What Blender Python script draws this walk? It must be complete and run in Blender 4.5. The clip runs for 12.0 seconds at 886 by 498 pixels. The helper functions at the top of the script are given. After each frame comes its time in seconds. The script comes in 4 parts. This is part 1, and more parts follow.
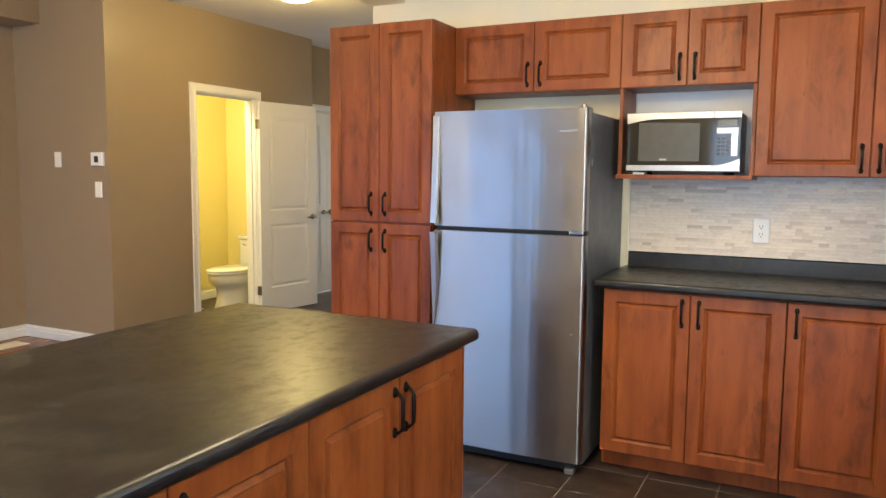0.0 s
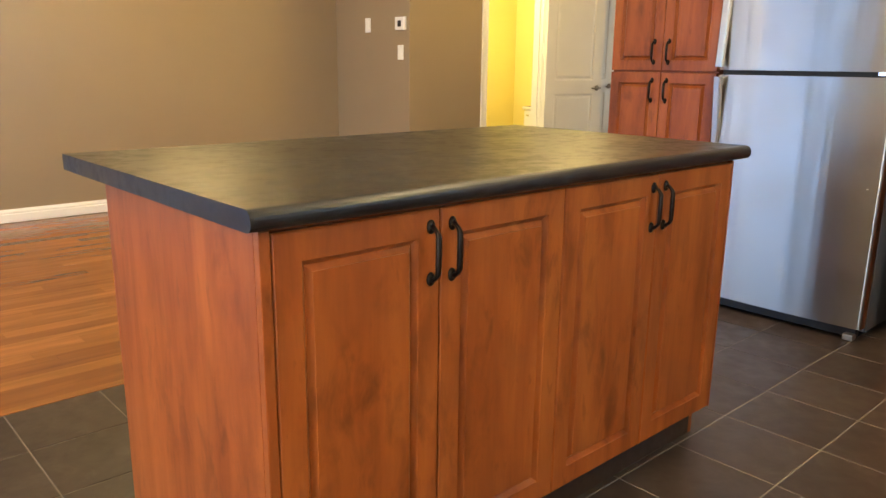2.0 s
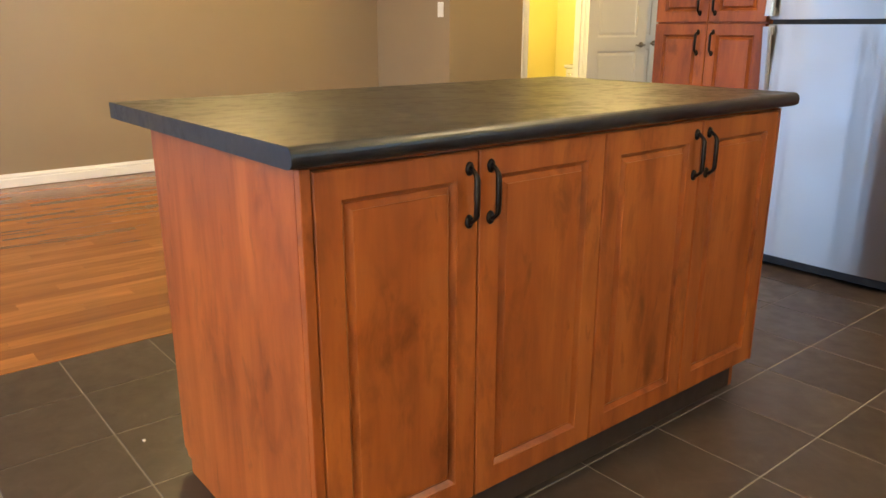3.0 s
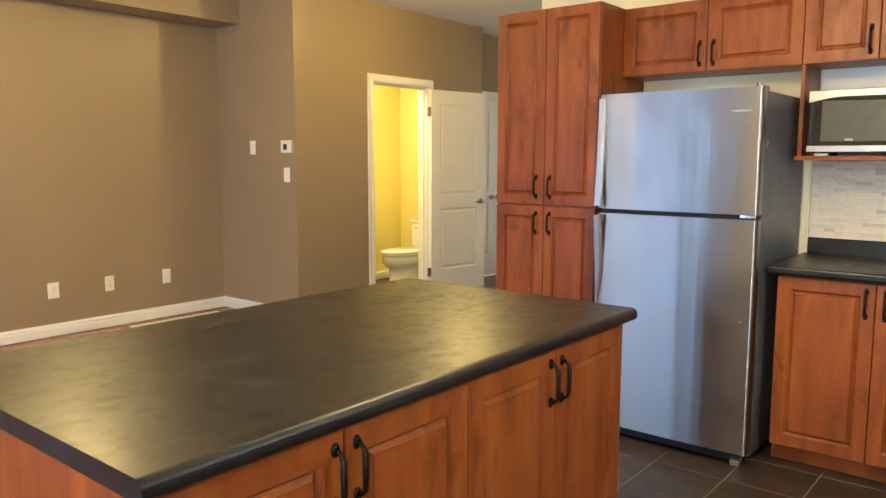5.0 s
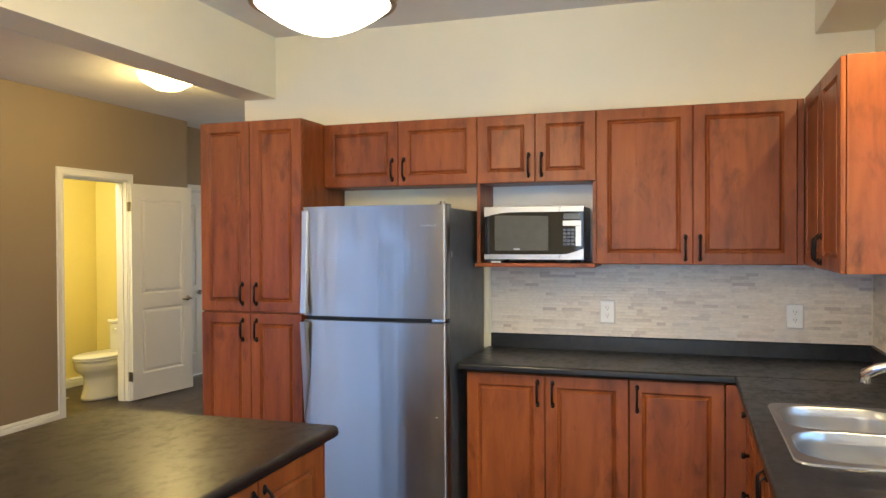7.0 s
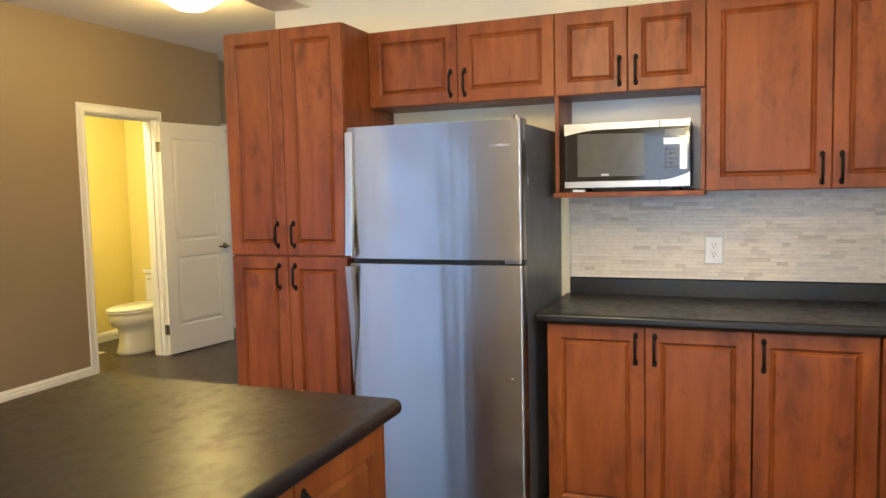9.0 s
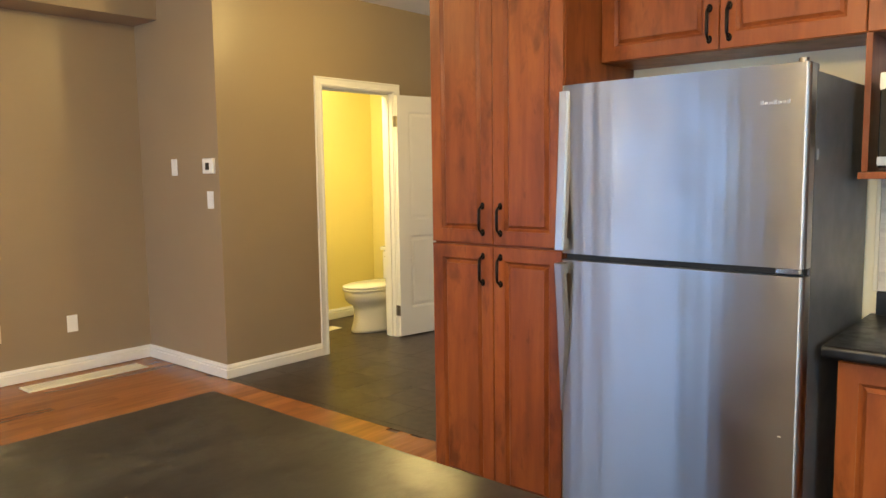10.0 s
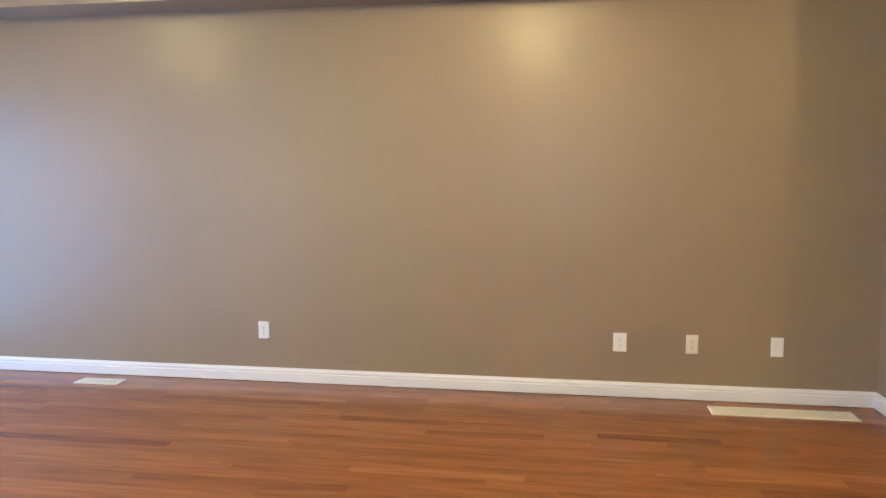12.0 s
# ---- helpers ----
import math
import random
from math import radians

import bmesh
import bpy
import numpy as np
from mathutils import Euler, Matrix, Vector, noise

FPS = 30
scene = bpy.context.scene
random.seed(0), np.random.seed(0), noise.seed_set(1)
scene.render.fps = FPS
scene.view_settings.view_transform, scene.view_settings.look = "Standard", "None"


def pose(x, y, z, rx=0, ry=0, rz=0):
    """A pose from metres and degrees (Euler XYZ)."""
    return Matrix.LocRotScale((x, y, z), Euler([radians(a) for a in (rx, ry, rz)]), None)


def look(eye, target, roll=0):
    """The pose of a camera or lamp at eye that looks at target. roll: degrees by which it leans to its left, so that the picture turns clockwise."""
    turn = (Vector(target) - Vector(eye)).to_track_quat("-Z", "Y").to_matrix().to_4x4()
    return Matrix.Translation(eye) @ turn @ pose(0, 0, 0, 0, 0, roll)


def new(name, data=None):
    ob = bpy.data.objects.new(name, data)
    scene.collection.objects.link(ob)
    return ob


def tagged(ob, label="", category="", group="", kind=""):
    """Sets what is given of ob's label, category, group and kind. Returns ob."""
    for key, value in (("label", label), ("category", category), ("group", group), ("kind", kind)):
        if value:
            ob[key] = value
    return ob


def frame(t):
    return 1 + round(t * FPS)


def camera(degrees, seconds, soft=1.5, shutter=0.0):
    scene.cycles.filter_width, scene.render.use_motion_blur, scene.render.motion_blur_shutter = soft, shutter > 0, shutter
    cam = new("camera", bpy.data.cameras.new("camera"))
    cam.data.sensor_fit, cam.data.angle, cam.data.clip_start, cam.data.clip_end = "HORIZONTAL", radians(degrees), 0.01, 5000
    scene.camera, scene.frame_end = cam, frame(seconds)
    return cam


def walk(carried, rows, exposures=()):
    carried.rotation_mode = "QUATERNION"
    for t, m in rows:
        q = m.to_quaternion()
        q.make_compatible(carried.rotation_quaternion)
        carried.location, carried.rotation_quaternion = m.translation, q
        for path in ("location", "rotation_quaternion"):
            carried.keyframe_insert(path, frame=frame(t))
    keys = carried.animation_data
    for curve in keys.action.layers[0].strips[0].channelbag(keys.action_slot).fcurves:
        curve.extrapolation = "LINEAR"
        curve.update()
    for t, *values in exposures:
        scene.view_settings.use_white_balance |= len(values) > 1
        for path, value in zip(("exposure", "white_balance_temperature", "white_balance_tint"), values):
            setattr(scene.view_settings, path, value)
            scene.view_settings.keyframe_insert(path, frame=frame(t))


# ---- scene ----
cam = camera(60.8, 12.0)
PATH = [
    (0, (0.312, 0.086, 1.395), (-0.574, 1.868, 1.192), 0.5),
    (0.5, (0.317, 0.059, 1.337), (-0.725, 1.745, 1.069), 0.6),
    (1, (0.378, 0.055, 1.255), (-0.836, 1.607, 0.914), 0.8),
    (1.5, (0.419, 0.021, 1.183), (-0.929, 1.443, 0.78), 0.9),
    (2, (0.446, -0.006, 1.147), (-0.992, 1.3, 0.671), 0.7),
    (2.5, (0.458, -0.018, 1.114), (-1.025, 1.205, 0.561), 0.2),
    (2.7, (0.462, -0.018, 1.105), (-1.028, 1.188, 0.533), 0.0),
    (4.3, (0.419, 0.023, 1.214), (-0.977, 1.397, 0.811), 0.2),
    (4.5, (0.398, 0.026, 1.255), (-0.962, 1.449, 0.899), 0.1),
    (5, (0.382, 0.017, 1.378), (-0.873, 1.555, 1.139), 0.1),
    (5.5, (0.445, -0.038, 1.476), (-0.666, 1.619, 1.337), 0.2),
    (6, (0.496, -0.058, 1.524), (-0.455, 1.701, 1.462), 0.1),
    (6.5, (0.501, -0.062, 1.531), (-0.295, 1.773, 1.501), -0.0),
    (7, (0.473, -0.041, 1.522), (-0.143, 1.862, 1.493), -0.3),
    (7.2, (0.449, -0.027, 1.514), (-0.104, 1.895, 1.478), -0.4),
    (8.8, (0.19, 0.438, 1.441), (-0.45, 2.327, 1.288), -1.3),
    (9, (0.149, 0.538, 1.423), (-0.571, 2.396, 1.262), -1.3),
    (9.5, (0.022, 0.843, 1.419), (-0.966, 2.572, 1.236), -1.1),
    (10, (-0.033, 1.225, 1.41), (-1.337, 2.728, 1.206), -0.8),
    (10.5, (-0.141, 1.538, 1.393), (-1.713, 2.756, 1.181), -0.4),
    (11, (-0.322, 1.849, 1.384), (-2.151, 2.632, 1.18), -0.3),
    (11.5, (-0.505, 2.103, 1.355), (-2.483, 2.336, 1.178), -0.3),
    (12, (-0.68, 2.203, 1.397), (-2.647, 1.887, 1.214), -0.0),
]
EXPOSURES = [(0, 0.80, 6750, 8), (0.5, 0.87, 6850, 8), (1.0, 0.95, 7150, 8), (2.5, 1.04, 7850, 8), (4.5, 0.96, 7700, 5), (5, 0.88, 7400, 6), (5.5, 0.74, 6950, 7), (7, 0.52, 6700, 8), (9, 0.69, 7000, 8), (10, 0.79, 7200, 8), (10.5, 0.80, 7550, 9), (11, 0.71, 7350, 9), (11.5, 0.71, 7050, 9), (12, 0.79, 6150, 9)]
walk(cam, [(t, look(eye, target, roll)) for t, eye, target, roll in PATH], EXPOSURES)

# ---- world, lights, exposure ----
world = bpy.data.worlds.new("sky")
scene.world = world
world.use_nodes = True
wn = world.node_tree.nodes
sky = wn.new("ShaderNodeTexSky")
sky.sky_type, sky.sun_disc = "NISHITA", False
sky.sun_elevation, sky.sun_rotation = radians(38), radians(340)
wn["Background"].inputs["Strength"].default_value = 0.12
world.node_tree.links.new(sky.outputs[0], wn["Background"].inputs["Color"])


def lamp(name, kind, m, power, color, **more):
    data = bpy.data.lights.new(name, kind)
    data.energy, data.color = power, color
    ob = new(name, data)
    ob.matrix_world = m
    return ob


sun = lamp("sun", "SUN", look((0, 0, 10), (1.5, -4.2, 4)), 2.5, (1, 0.95, 0.88))
sun.data.angle = radians(0.5)
DAY = (0.45, 0.65, 1.0)


def window_light(name, eye, target, w, h, power, color=DAY):
    ob = lamp(name, "AREA", look(eye, target), power, color)
    ob.data.shape, ob.data.size, ob.data.size_y = "RECTANGLE", w, h
    return ob


window_light("daylight_south", (-3.90, -2.56, 1.06), (-3.90, 0, 1.06), 2.76, 1.95, 53, (0.24, 0.46, 1.0))
window_light("daylight_dining", (-0.05, -2.56, 1.06), (-0.05, 0, 1.06), 1.75, 1.95, 44, (0.50, 0.67, 1.0))
window_light("daylight_east", (1.42, 2.15, 1.6), (0, 2.15, 1.6), 1.2, 1.0, 13, (0.28, 0.58, 1.0))
bath_light = lamp("bath_light", "AREA", look((-5.0, 5.2, 2.6), (-5.0, 5.3, 0)), 21, (1.0, 0.91, 0.55))
bath_light.data.size = 0.4
POTS = [(1.20, 2.58, 2.52, 11), (1.20, -0.30, 2.52, 3)]
for x, y, z, power in POTS:
    pot = lamp("puck_light", "AREA", look((x, y, z - 0.032), (x, y + 0.001, 0)), power, (1.0, 0.80, 0.42))
    pot.data.shape, pot.data.size = "DISK", 0.05
BULBS = [("hall_bulb", -3.27, 4.78, 2.615, 23, (1.0, 0.74, 0.30)), ("living_bulb", -3.94, 1.94, 2.615, 27, (1.0, 0.77, 0.36)),
         ("living_bulb", -3.94, -1.14, 2.615, 9, (1.0, 0.80, 0.46)), ("dining_bulb", -0.22, -1.45, 2.03, 29, (1.0, 0.79, 0.46)),
         ("kitchen_bulb", -0.61, 2.10, 2.125, 13, (1.0, 0.82, 0.54))]
for name, x, y, z, power, color in BULBS:
    bulb = lamp(name, "POINT", pose(x, y, z), power, color)
    bulb.data.shadow_soft_size = 0.04
window_light("daylight_hall", (-3.35, 8.26, 1.25), (-3.35, 6, 1.25), 0.9, 1.7, 8, (0.85, 0.92, 1.0))

# ---- materials ----


def nodes(name):
    m = bpy.data.materials.new(name)
    m.use_nodes = True
    t = m.node_tree
    return m, t.nodes, t.links, t.nodes["Principled BSDF"]


def coords(n, l, scale=(1, 1, 1), random_shift=False):
    tc = n.new("ShaderNodeTexCoord")
    mp = n.new("ShaderNodeMapping")
    mp.inputs["Scale"].default_value = scale
    l.new(tc.outputs["Object"], mp.inputs["Vector"])
    if random_shift:
        oi = n.new("ShaderNodeObjectInfo")
        mu = n.new("ShaderNodeVectorMath")
        mu.operation = "SCALE"
        mu.inputs[0].default_value = (37.0, 53.0, 71.0)
        l.new(oi.outputs["Random"], mu.inputs["Scale"])
        l.new(mu.outputs[0], mp.inputs["Location"])
    return mp.outputs[0]


def noise_tex(n, l, vec, scale, detail=4, rough=0.55, distort=0.0):
    t = n.new("ShaderNodeTexNoise")
    t.inputs["Scale"].default_value = scale
    t.inputs["Detail"].default_value = detail
    t.inputs["Roughness"].default_value = rough
    t.inputs["Distortion"].default_value = distort
    l.new(vec, t.inputs["Vector"])
    return t.outputs["Fac"]


def ramp(n, l, fac, stops):
    r = n.new("ShaderNodeValToRGB")
    e = r.color_ramp.elements
    while len(e) < len(stops):
        e.new(0.5)
    for k, (p, c) in zip(e, stops):
        k.position = p
        k.color = (c, c, c, 1) if isinstance(c, (int, float)) else (*c, 1)
    l.new(fac, r.inputs[0])
    return r.outputs[0]


def mix(n, l, fac, a, b, kind="MIX"):
    m = n.new("ShaderNodeMix")
    m.data_type, m.blend_type = "RGBA", kind
    for sock, v in ((m.inputs[0], fac), (m.inputs[6], a), (m.inputs[7], b)):
        if isinstance(v, (int, float)):
            sock.default_value = v
        elif isinstance(v, tuple):
            sock.default_value = (*v, 1)
        else:
            l.new(v, sock)
    return m.outputs[2]


def bump(n, l, b, height, strength, dist=0.002):
    k = n.new("ShaderNodeBump")
    k.inputs["Strength"].default_value = strength
    k.inputs["Distance"].default_value = dist
    l.new(height, k.inputs["Height"])
    l.new(k.outputs[0], b.inputs["Normal"])


def surface(name, c1, c2, scale=3.0, rough=(0.5, 0.6), fine=120.0, relief=0.1, metal=0.0, spec=0.5):
    """Paint, plastic, ceramic or metal: broad tone, fine grain, uneven gloss."""
    m, n, l, b = nodes(name)
    v = coords(n, l)
    broad = noise_tex(n, l, v, scale, 5)
    l.new(mix(n, l, ramp(n, l, broad, [(0.3, 0.0), (0.7, 1.0)]), c1, c2), b.inputs["Base Color"])
    l.new(ramp(n, l, noise_tex(n, l, v, scale * 3, 4), [(0.3, rough[0]), (0.7, rough[1])]), b.inputs["Roughness"])
    b.inputs["Metallic"].default_value = metal
    b.inputs["Specular IOR Level"].default_value = spec
    if relief:
        bump(n, l, b, noise_tex(n, l, v, fine, 3), relief)
    return m


def cherry(name, gloss=0.36):
    """Cherry-toned woodgrain foil, grain upright, with dark flecks and blotches."""
    m, n, l, b = nodes(name)
    v = coords(n, l, (1, 1, 0.12), True)
    band = noise_tex(n, l, v, 12, 4, 0.6, 0.3)
    base = ramp(n, l, band, [(0.30, (0.195, 0.0455, 0.0106)), (0.5, (0.274, 0.0690, 0.0165)), (0.70, (0.348, 0.0975, 0.0230))])
    v2 = coords(n, l, (1, 1, 0.42), True)
    blot = ramp(n, l, noise_tex(n, l, v2, 18, 4, 0.6, 0.4), [(0.46, 0.0), (0.66, 0.58)])
    patch = ramp(n, l, noise_tex(n, l, coords(n, l, (1, 1, 0.6), True), 4.5, 2), [(0.42, 0.08), (0.62, 1.0)])
    base = mix(n, l, mix(n, l, 1.0, blot, patch, "MULTIPLY"), base, (0.088, 0.018, 0.0042))
    fleck = ramp(n, l, noise_tex(n, l, coords(n, l, (1, 1, 0.30), True), 36, 3, 0.55, 0.4), [(0.63, 0.0), (0.75, 0.38)])
    base = mix(n, l, fleck, base, (0.070, 0.015, 0.004))
    l.new(base, b.inputs["Base Color"])
    l.new(ramp(n, l, band, [(0.2, gloss + 0.06), (0.8, gloss - 0.05)]), b.inputs["Roughness"])
    b.inputs["Specular IOR Level"].default_value = 0.30
    bump(n, l, b, noise_tex(n, l, coords(n, l, (1, 1, 0.03), True), 260, 3), 0.06, 0.001)
    return m


def laminate(name):
    """Near-black worktop laminate with soft cloudy mottling."""
    m, n, l, b = nodes(name)
    v = coords(n, l)
    big = noise_tex(n, l, v, 6, 3, 0.55, 0.3)
    cloud = noise_tex(n, l, coords(n, l, (1.0, 0.7, 1)), 24, 6, 0.68, 0.3)
    both = mix(n, l, 0.62, big, cloud)
    base = ramp(n, l, both, [(0.38, (0.0050, 0.0048, 0.0050)), (0.50, (0.0085, 0.0080, 0.0080)), (0.64, (0.021, 0.019, 0.017))])
    l.new(base, b.inputs["Base Color"])
    l.new(ramp(n, l, both, [(0.36, 0.285), (0.48, 0.31), (0.62, 0.46)]), b.inputs["Roughness"])
    b.inputs["Specular IOR Level"].default_value = 0.40
    bump(n, l, b, noise_tex(n, l, coords(n, l, (1.0, 0.7, 1)), 34, 3, 0.55, 0.2), 0.22, 0.0015)
    return m


def floor_tile(name, relief=0.09, vary=1.0):
    m, n, l, b = nodes(name)
    v = coords(n, l, (1, 1, 1), True)
    big = noise_tex(n, l, v, 7, 6, 0.62, 1.4)
    base = ramp(n, l, big, [(0.5 - 0.2 * vary, (0.027, 0.0185, 0.0150)), (0.55, (0.044, 0.0295, 0.0230)), (0.55 + 0.2 / vary, (0.070, 0.052, 0.043))])
    oi = n.new("ShaderNodeObjectInfo")
    tone = ramp(n, l, oi.outputs["Random"], [(0, 0.86), (1, 1.12)])
    l.new(mix(n, l, 1.0, base, tone, "MULTIPLY"), b.inputs["Base Color"])
    l.new(ramp(n, l, noise_tex(n, l, v, 14, 5), [(0.3, 0.38 - 0.08 * vary), (0.7, 0.38 + 0.08 * vary)]), b.inputs["Roughness"])
    bump(n, l, b, noise_tex(n, l, v, 9, 6, 0.6, 1.5), relief, 0.004)
    return m


def plank_wood(name):
    m, n, l, b = nodes(name)
    v = coords(n, l, (1, 0.09, 1), True)
    grain = noise_tex(n, l, v, 30, 3, 0.5, 0.4)
    oi = n.new("ShaderNodeObjectInfo")
    tone = ramp(n, l, oi.outputs["Random"], [(0.0, (0.200, 0.065, 0.0175)), (0.10, (0.262, 0.090, 0.024)), (0.6, (0.300, 0.108, 0.029)), (1.0, (0.345, 0.130, 0.036))])
    g = ramp(n, l, grain, [(0.3, 0.76), (0.7, 1.12)])
    base = mix(n, l, 1.0, tone, g, "MULTIPLY")
    fleck = ramp(n, l, noise_tex(n, l, v, 150, 3, 0.7), [(0.62, 0.0), (0.75, 0.22)])
    l.new(mix(n, l, fleck, base, (0.11, 0.04, 0.014)), b.inputs["Base Color"])
    l.new(ramp(n, l, grain, [(0.2, 0.265), (0.8, 0.225)]), b.inputs["Roughness"])
    bump(n, l, b, noise_tex(n, l, v, 40, 2), 0.02, 0.001)
    return m


def brushed(name, tone, rough=0.30, aniso=0.75):
    m, n, l, b = nodes(name)
    v = coords(n, l, (1, 1, 500))
    streak = noise_tex(n, l, v, 6, 4)
    l.new(ramp(n, l, streak, [(0.3, tuple(c * 0.97 for c in tone)), (0.7, tone)]), b.inputs["Base Color"])
    l.new(ramp(n, l, noise_tex(n, l, coords(n, l), 7, 4), [(0.3, rough - 0.03), (0.7, rough + 0.05)]), b.inputs["Roughness"])
    b.inputs["Metallic"].default_value = 1.0
    b.inputs["Anisotropic"].default_value = aniso
    b.inputs["Anisotropic Rotation"].default_value = 0.25
    tg = n.new("ShaderNodeTangent")
    tg.direction_type, tg.axis = "RADIAL", "Z"
    l.new(tg.outputs[0], b.inputs["Tangent"])
    wave = noise_tex(n, l, coords(n, l, (1.6, 1, 0.035)), 4.5, 2)
    bump(n, l, b, wave, 0.21, 0.02)
    return m


def mosaic(name):
    m, n, l, b = nodes(name)
    g = n.new("ShaderNodeNewGeometry")
    oi = n.new("ShaderNodeObjectInfo")
    add, wrap = n.new("ShaderNodeMath"), n.new("ShaderNodeMath")
    add.operation, wrap.operation = "ADD", "FRACT"
    l.new(g.outputs["Random Per Island"], add.inputs[0])
    l.new(oi.outputs["Random"], add.inputs[1])
    l.new(add.outputs[0], wrap.inputs[0])
    tone = ramp(n, l, wrap.outputs[0], [(0.0, (0.53, 0.44, 0.37)), (0.07, (0.64, 0.56, 0.48)), (0.30, (0.72, 0.635, 0.535)), (1.0, (0.775, 0.695, 0.595))])
    v = coords(n, l, (0.5, 1, 1.6))
    vein = ramp(n, l, noise_tex(n, l, v, 60, 5, 0.65, 0.8), [(0.3, 0.84), (0.7, 1.08)])
    l.new(mix(n, l, 1.0, tone, vein, "MULTIPLY"), b.inputs["Base Color"])
    l.new(ramp(n, l, noise_tex(n, l, v, 30), [(0.3, 0.32), (0.7, 0.5)]), b.inputs["Roughness"])
    bump(n, l, b, noise_tex(n, l, v, 120, 4), 0.12, 0.001)
    return m


def glow(name, color, strength):
    m, n, l, b = nodes(name)
    b.inputs["Base Color"].default_value = (0.9, 0.88, 0.82, 1)
    b.inputs["Roughness"].default_value = 0.3
    b.inputs["Emission Color"].default_value = (*color, 1)
    b.inputs["Emission Strength"].default_value = strength
    return m


def clear_glass(name, tint=(0.95, 0.98, 1.0), rough=0.0):
    m, n, l, b = nodes(name)
    b.inputs["Base Color"].default_value = (*tint, 1)
    b.inputs["Roughness"].default_value = rough
    b.inputs["Transmission Weight"].default_value = 1.0
    b.inputs["IOR"].default_value = 1.45
    return m


CHERRY = cherry("cherry_foil")
LAMINATE = laminate("dark_laminate")
TILE = floor_tile("slate_tile", 0.14)
HALLTILE = floor_tile("smooth_dark_tile", 0.004, 0.3)
PLANK = plank_wood("oak_plank")
STEEL = brushed("brushed_steel", (0.365, 0.352, 0.335), 0.32, 0.9)
SINKSTEEL = brushed("sink_steel", (0.42, 0.42, 0.43), 0.34, 0.3)
MOSAIC = mosaic("stone_mosaic")
TAUPE = surface("taupe_paint", (0.292, 0.221, 0.144), (0.306, 0.234, 0.154), 1.4, (0.34, 0.40), 260, 0.06)
CREAM = surface("cream_paint", (0.86, 0.79, 0.58), (0.89, 0.82, 0.61), 1.4, (0.5, 0.6), 260, 0.08)
YELLOW = surface("yellow_paint", (0.80, 0.69, 0.29), (0.83, 0.72, 0.31), 1.4, (0.45, 0.55), 260, 0.08)
CEILING = surface("stippled_ceiling", (0.70, 0.68, 0.65), (0.76, 0.74, 0.71), 2.0, (0.8, 0.9), 42, 0.9)
WHITE = surface("white_gloss_paint", (0.76, 0.75, 0.72), (0.80, 0.79, 0.76), 2.5, (0.32, 0.42), 90, 0.05)
PLATE = surface("white_plastic", (0.80, 0.79, 0.76), (0.83, 0.82, 0.79), 8, (0.3, 0.38), 200, 0.02)
IVORY = surface("ivory_plastic", (0.76, 0.70, 0.55), (0.79, 0.73, 0.58), 8, (0.3, 0.38), 200, 0.02)
VENTMETAL = surface("ivory_enamel", (0.74, 0.69, 0.56), (0.78, 0.73, 0.60), 6, (0.35, 0.45), 160, 0.04)
BRONZE = surface("oiled_bronze", (0.014, 0.011, 0.010), (0.028, 0.021, 0.017), 30, (0.30, 0.42), 300, 0.1, 0.85)
NICKEL = surface("aged_nickel", (0.22, 0.19, 0.16), (0.30, 0.26, 0.22), 20, (0.28, 0.36), 300, 0.05, 1.0)
CHROME = surface("chrome", (0.80, 0.80, 0.81), (0.84, 0.84, 0.85), 10, (0.06, 0.1), 300, 0.0, 1.0)
GREYSIDE = surface("grey_enamel", (0.105, 0.108, 0.114), (0.125, 0.128, 0.134), 5, (0.36, 0.46), 500, 0.18, 0.3)
BLACK = surface("black_plastic", (0.010, 0.010, 0.011), (0.016, 0.016, 0.017), 12, (0.285, 0.34), 300, 0.03)
RUBBER = surface("black_rubber", (0.012, 0.012, 0.012), (0.02, 0.02, 0.02), 12, (0.6, 0.75), 300, 0.08)
DARKGLASS = surface("dark_glass", (0.008, 0.008, 0.009), (0.012, 0.012, 0.013), 6, (0.05, 0.08), 300, 0.0)
MESHGLASS = surface("screened_glass", (0.085, 0.085, 0.078), (0.10, 0.10, 0.092), 20, (0.10, 0.14), 900, 0.02)
KEYBLUE = surface("key_blue", (0.05, 0.06, 0.09), (0.06, 0.075, 0.11), 30, (0.3, 0.4), 300, 0.02)
SILVER = surface("silver_plastic", (0.41, 0.405, 0.395), (0.44, 0.435, 0.425), 10, (0.285, 0.33), 300, 0.0, 0.85)
HANDLESTEEL = surface("handle_steel", (0.36, 0.355, 0.35), (0.39, 0.385, 0.38), 6, (0.32, 0.38), 300, 0.0, 0.85)
GROUT = surface("grout", (0.19, 0.17, 0.15), (0.24, 0.215, 0.19), 14, (0.8, 0.9), 300, 0.3)
DARKGROUT = surface("dark_grout", (0.024, 0.019, 0.016), (0.030, 0.024, 0.020), 14, (0.8, 0.9), 300, 0.3)
MORTAR = surface("pale_grout", (0.72, 0.64, 0.545), (0.76, 0.68, 0.58), 14, (0.8, 0.9), 300, 0.3)
SUBFLOOR = surface("plank_gap", (0.06, 0.025, 0.01), (0.08, 0.03, 0.012), 14, (0.8, 0.9), 300, 0.1)
# near-black brown: holds the shade under the island doors as colour
TOESHADE = surface("shaded_toe_board", (0.030, 0.019, 0.014), (0.040, 0.026, 0.019), 10, (0.5, 0.6), 200, 0.05)
PORCELAIN = surface("porcelain", (0.80, 0.79, 0.75), (0.83, 0.82, 0.78), 4, (0.08, 0.14), 200, 0.0)
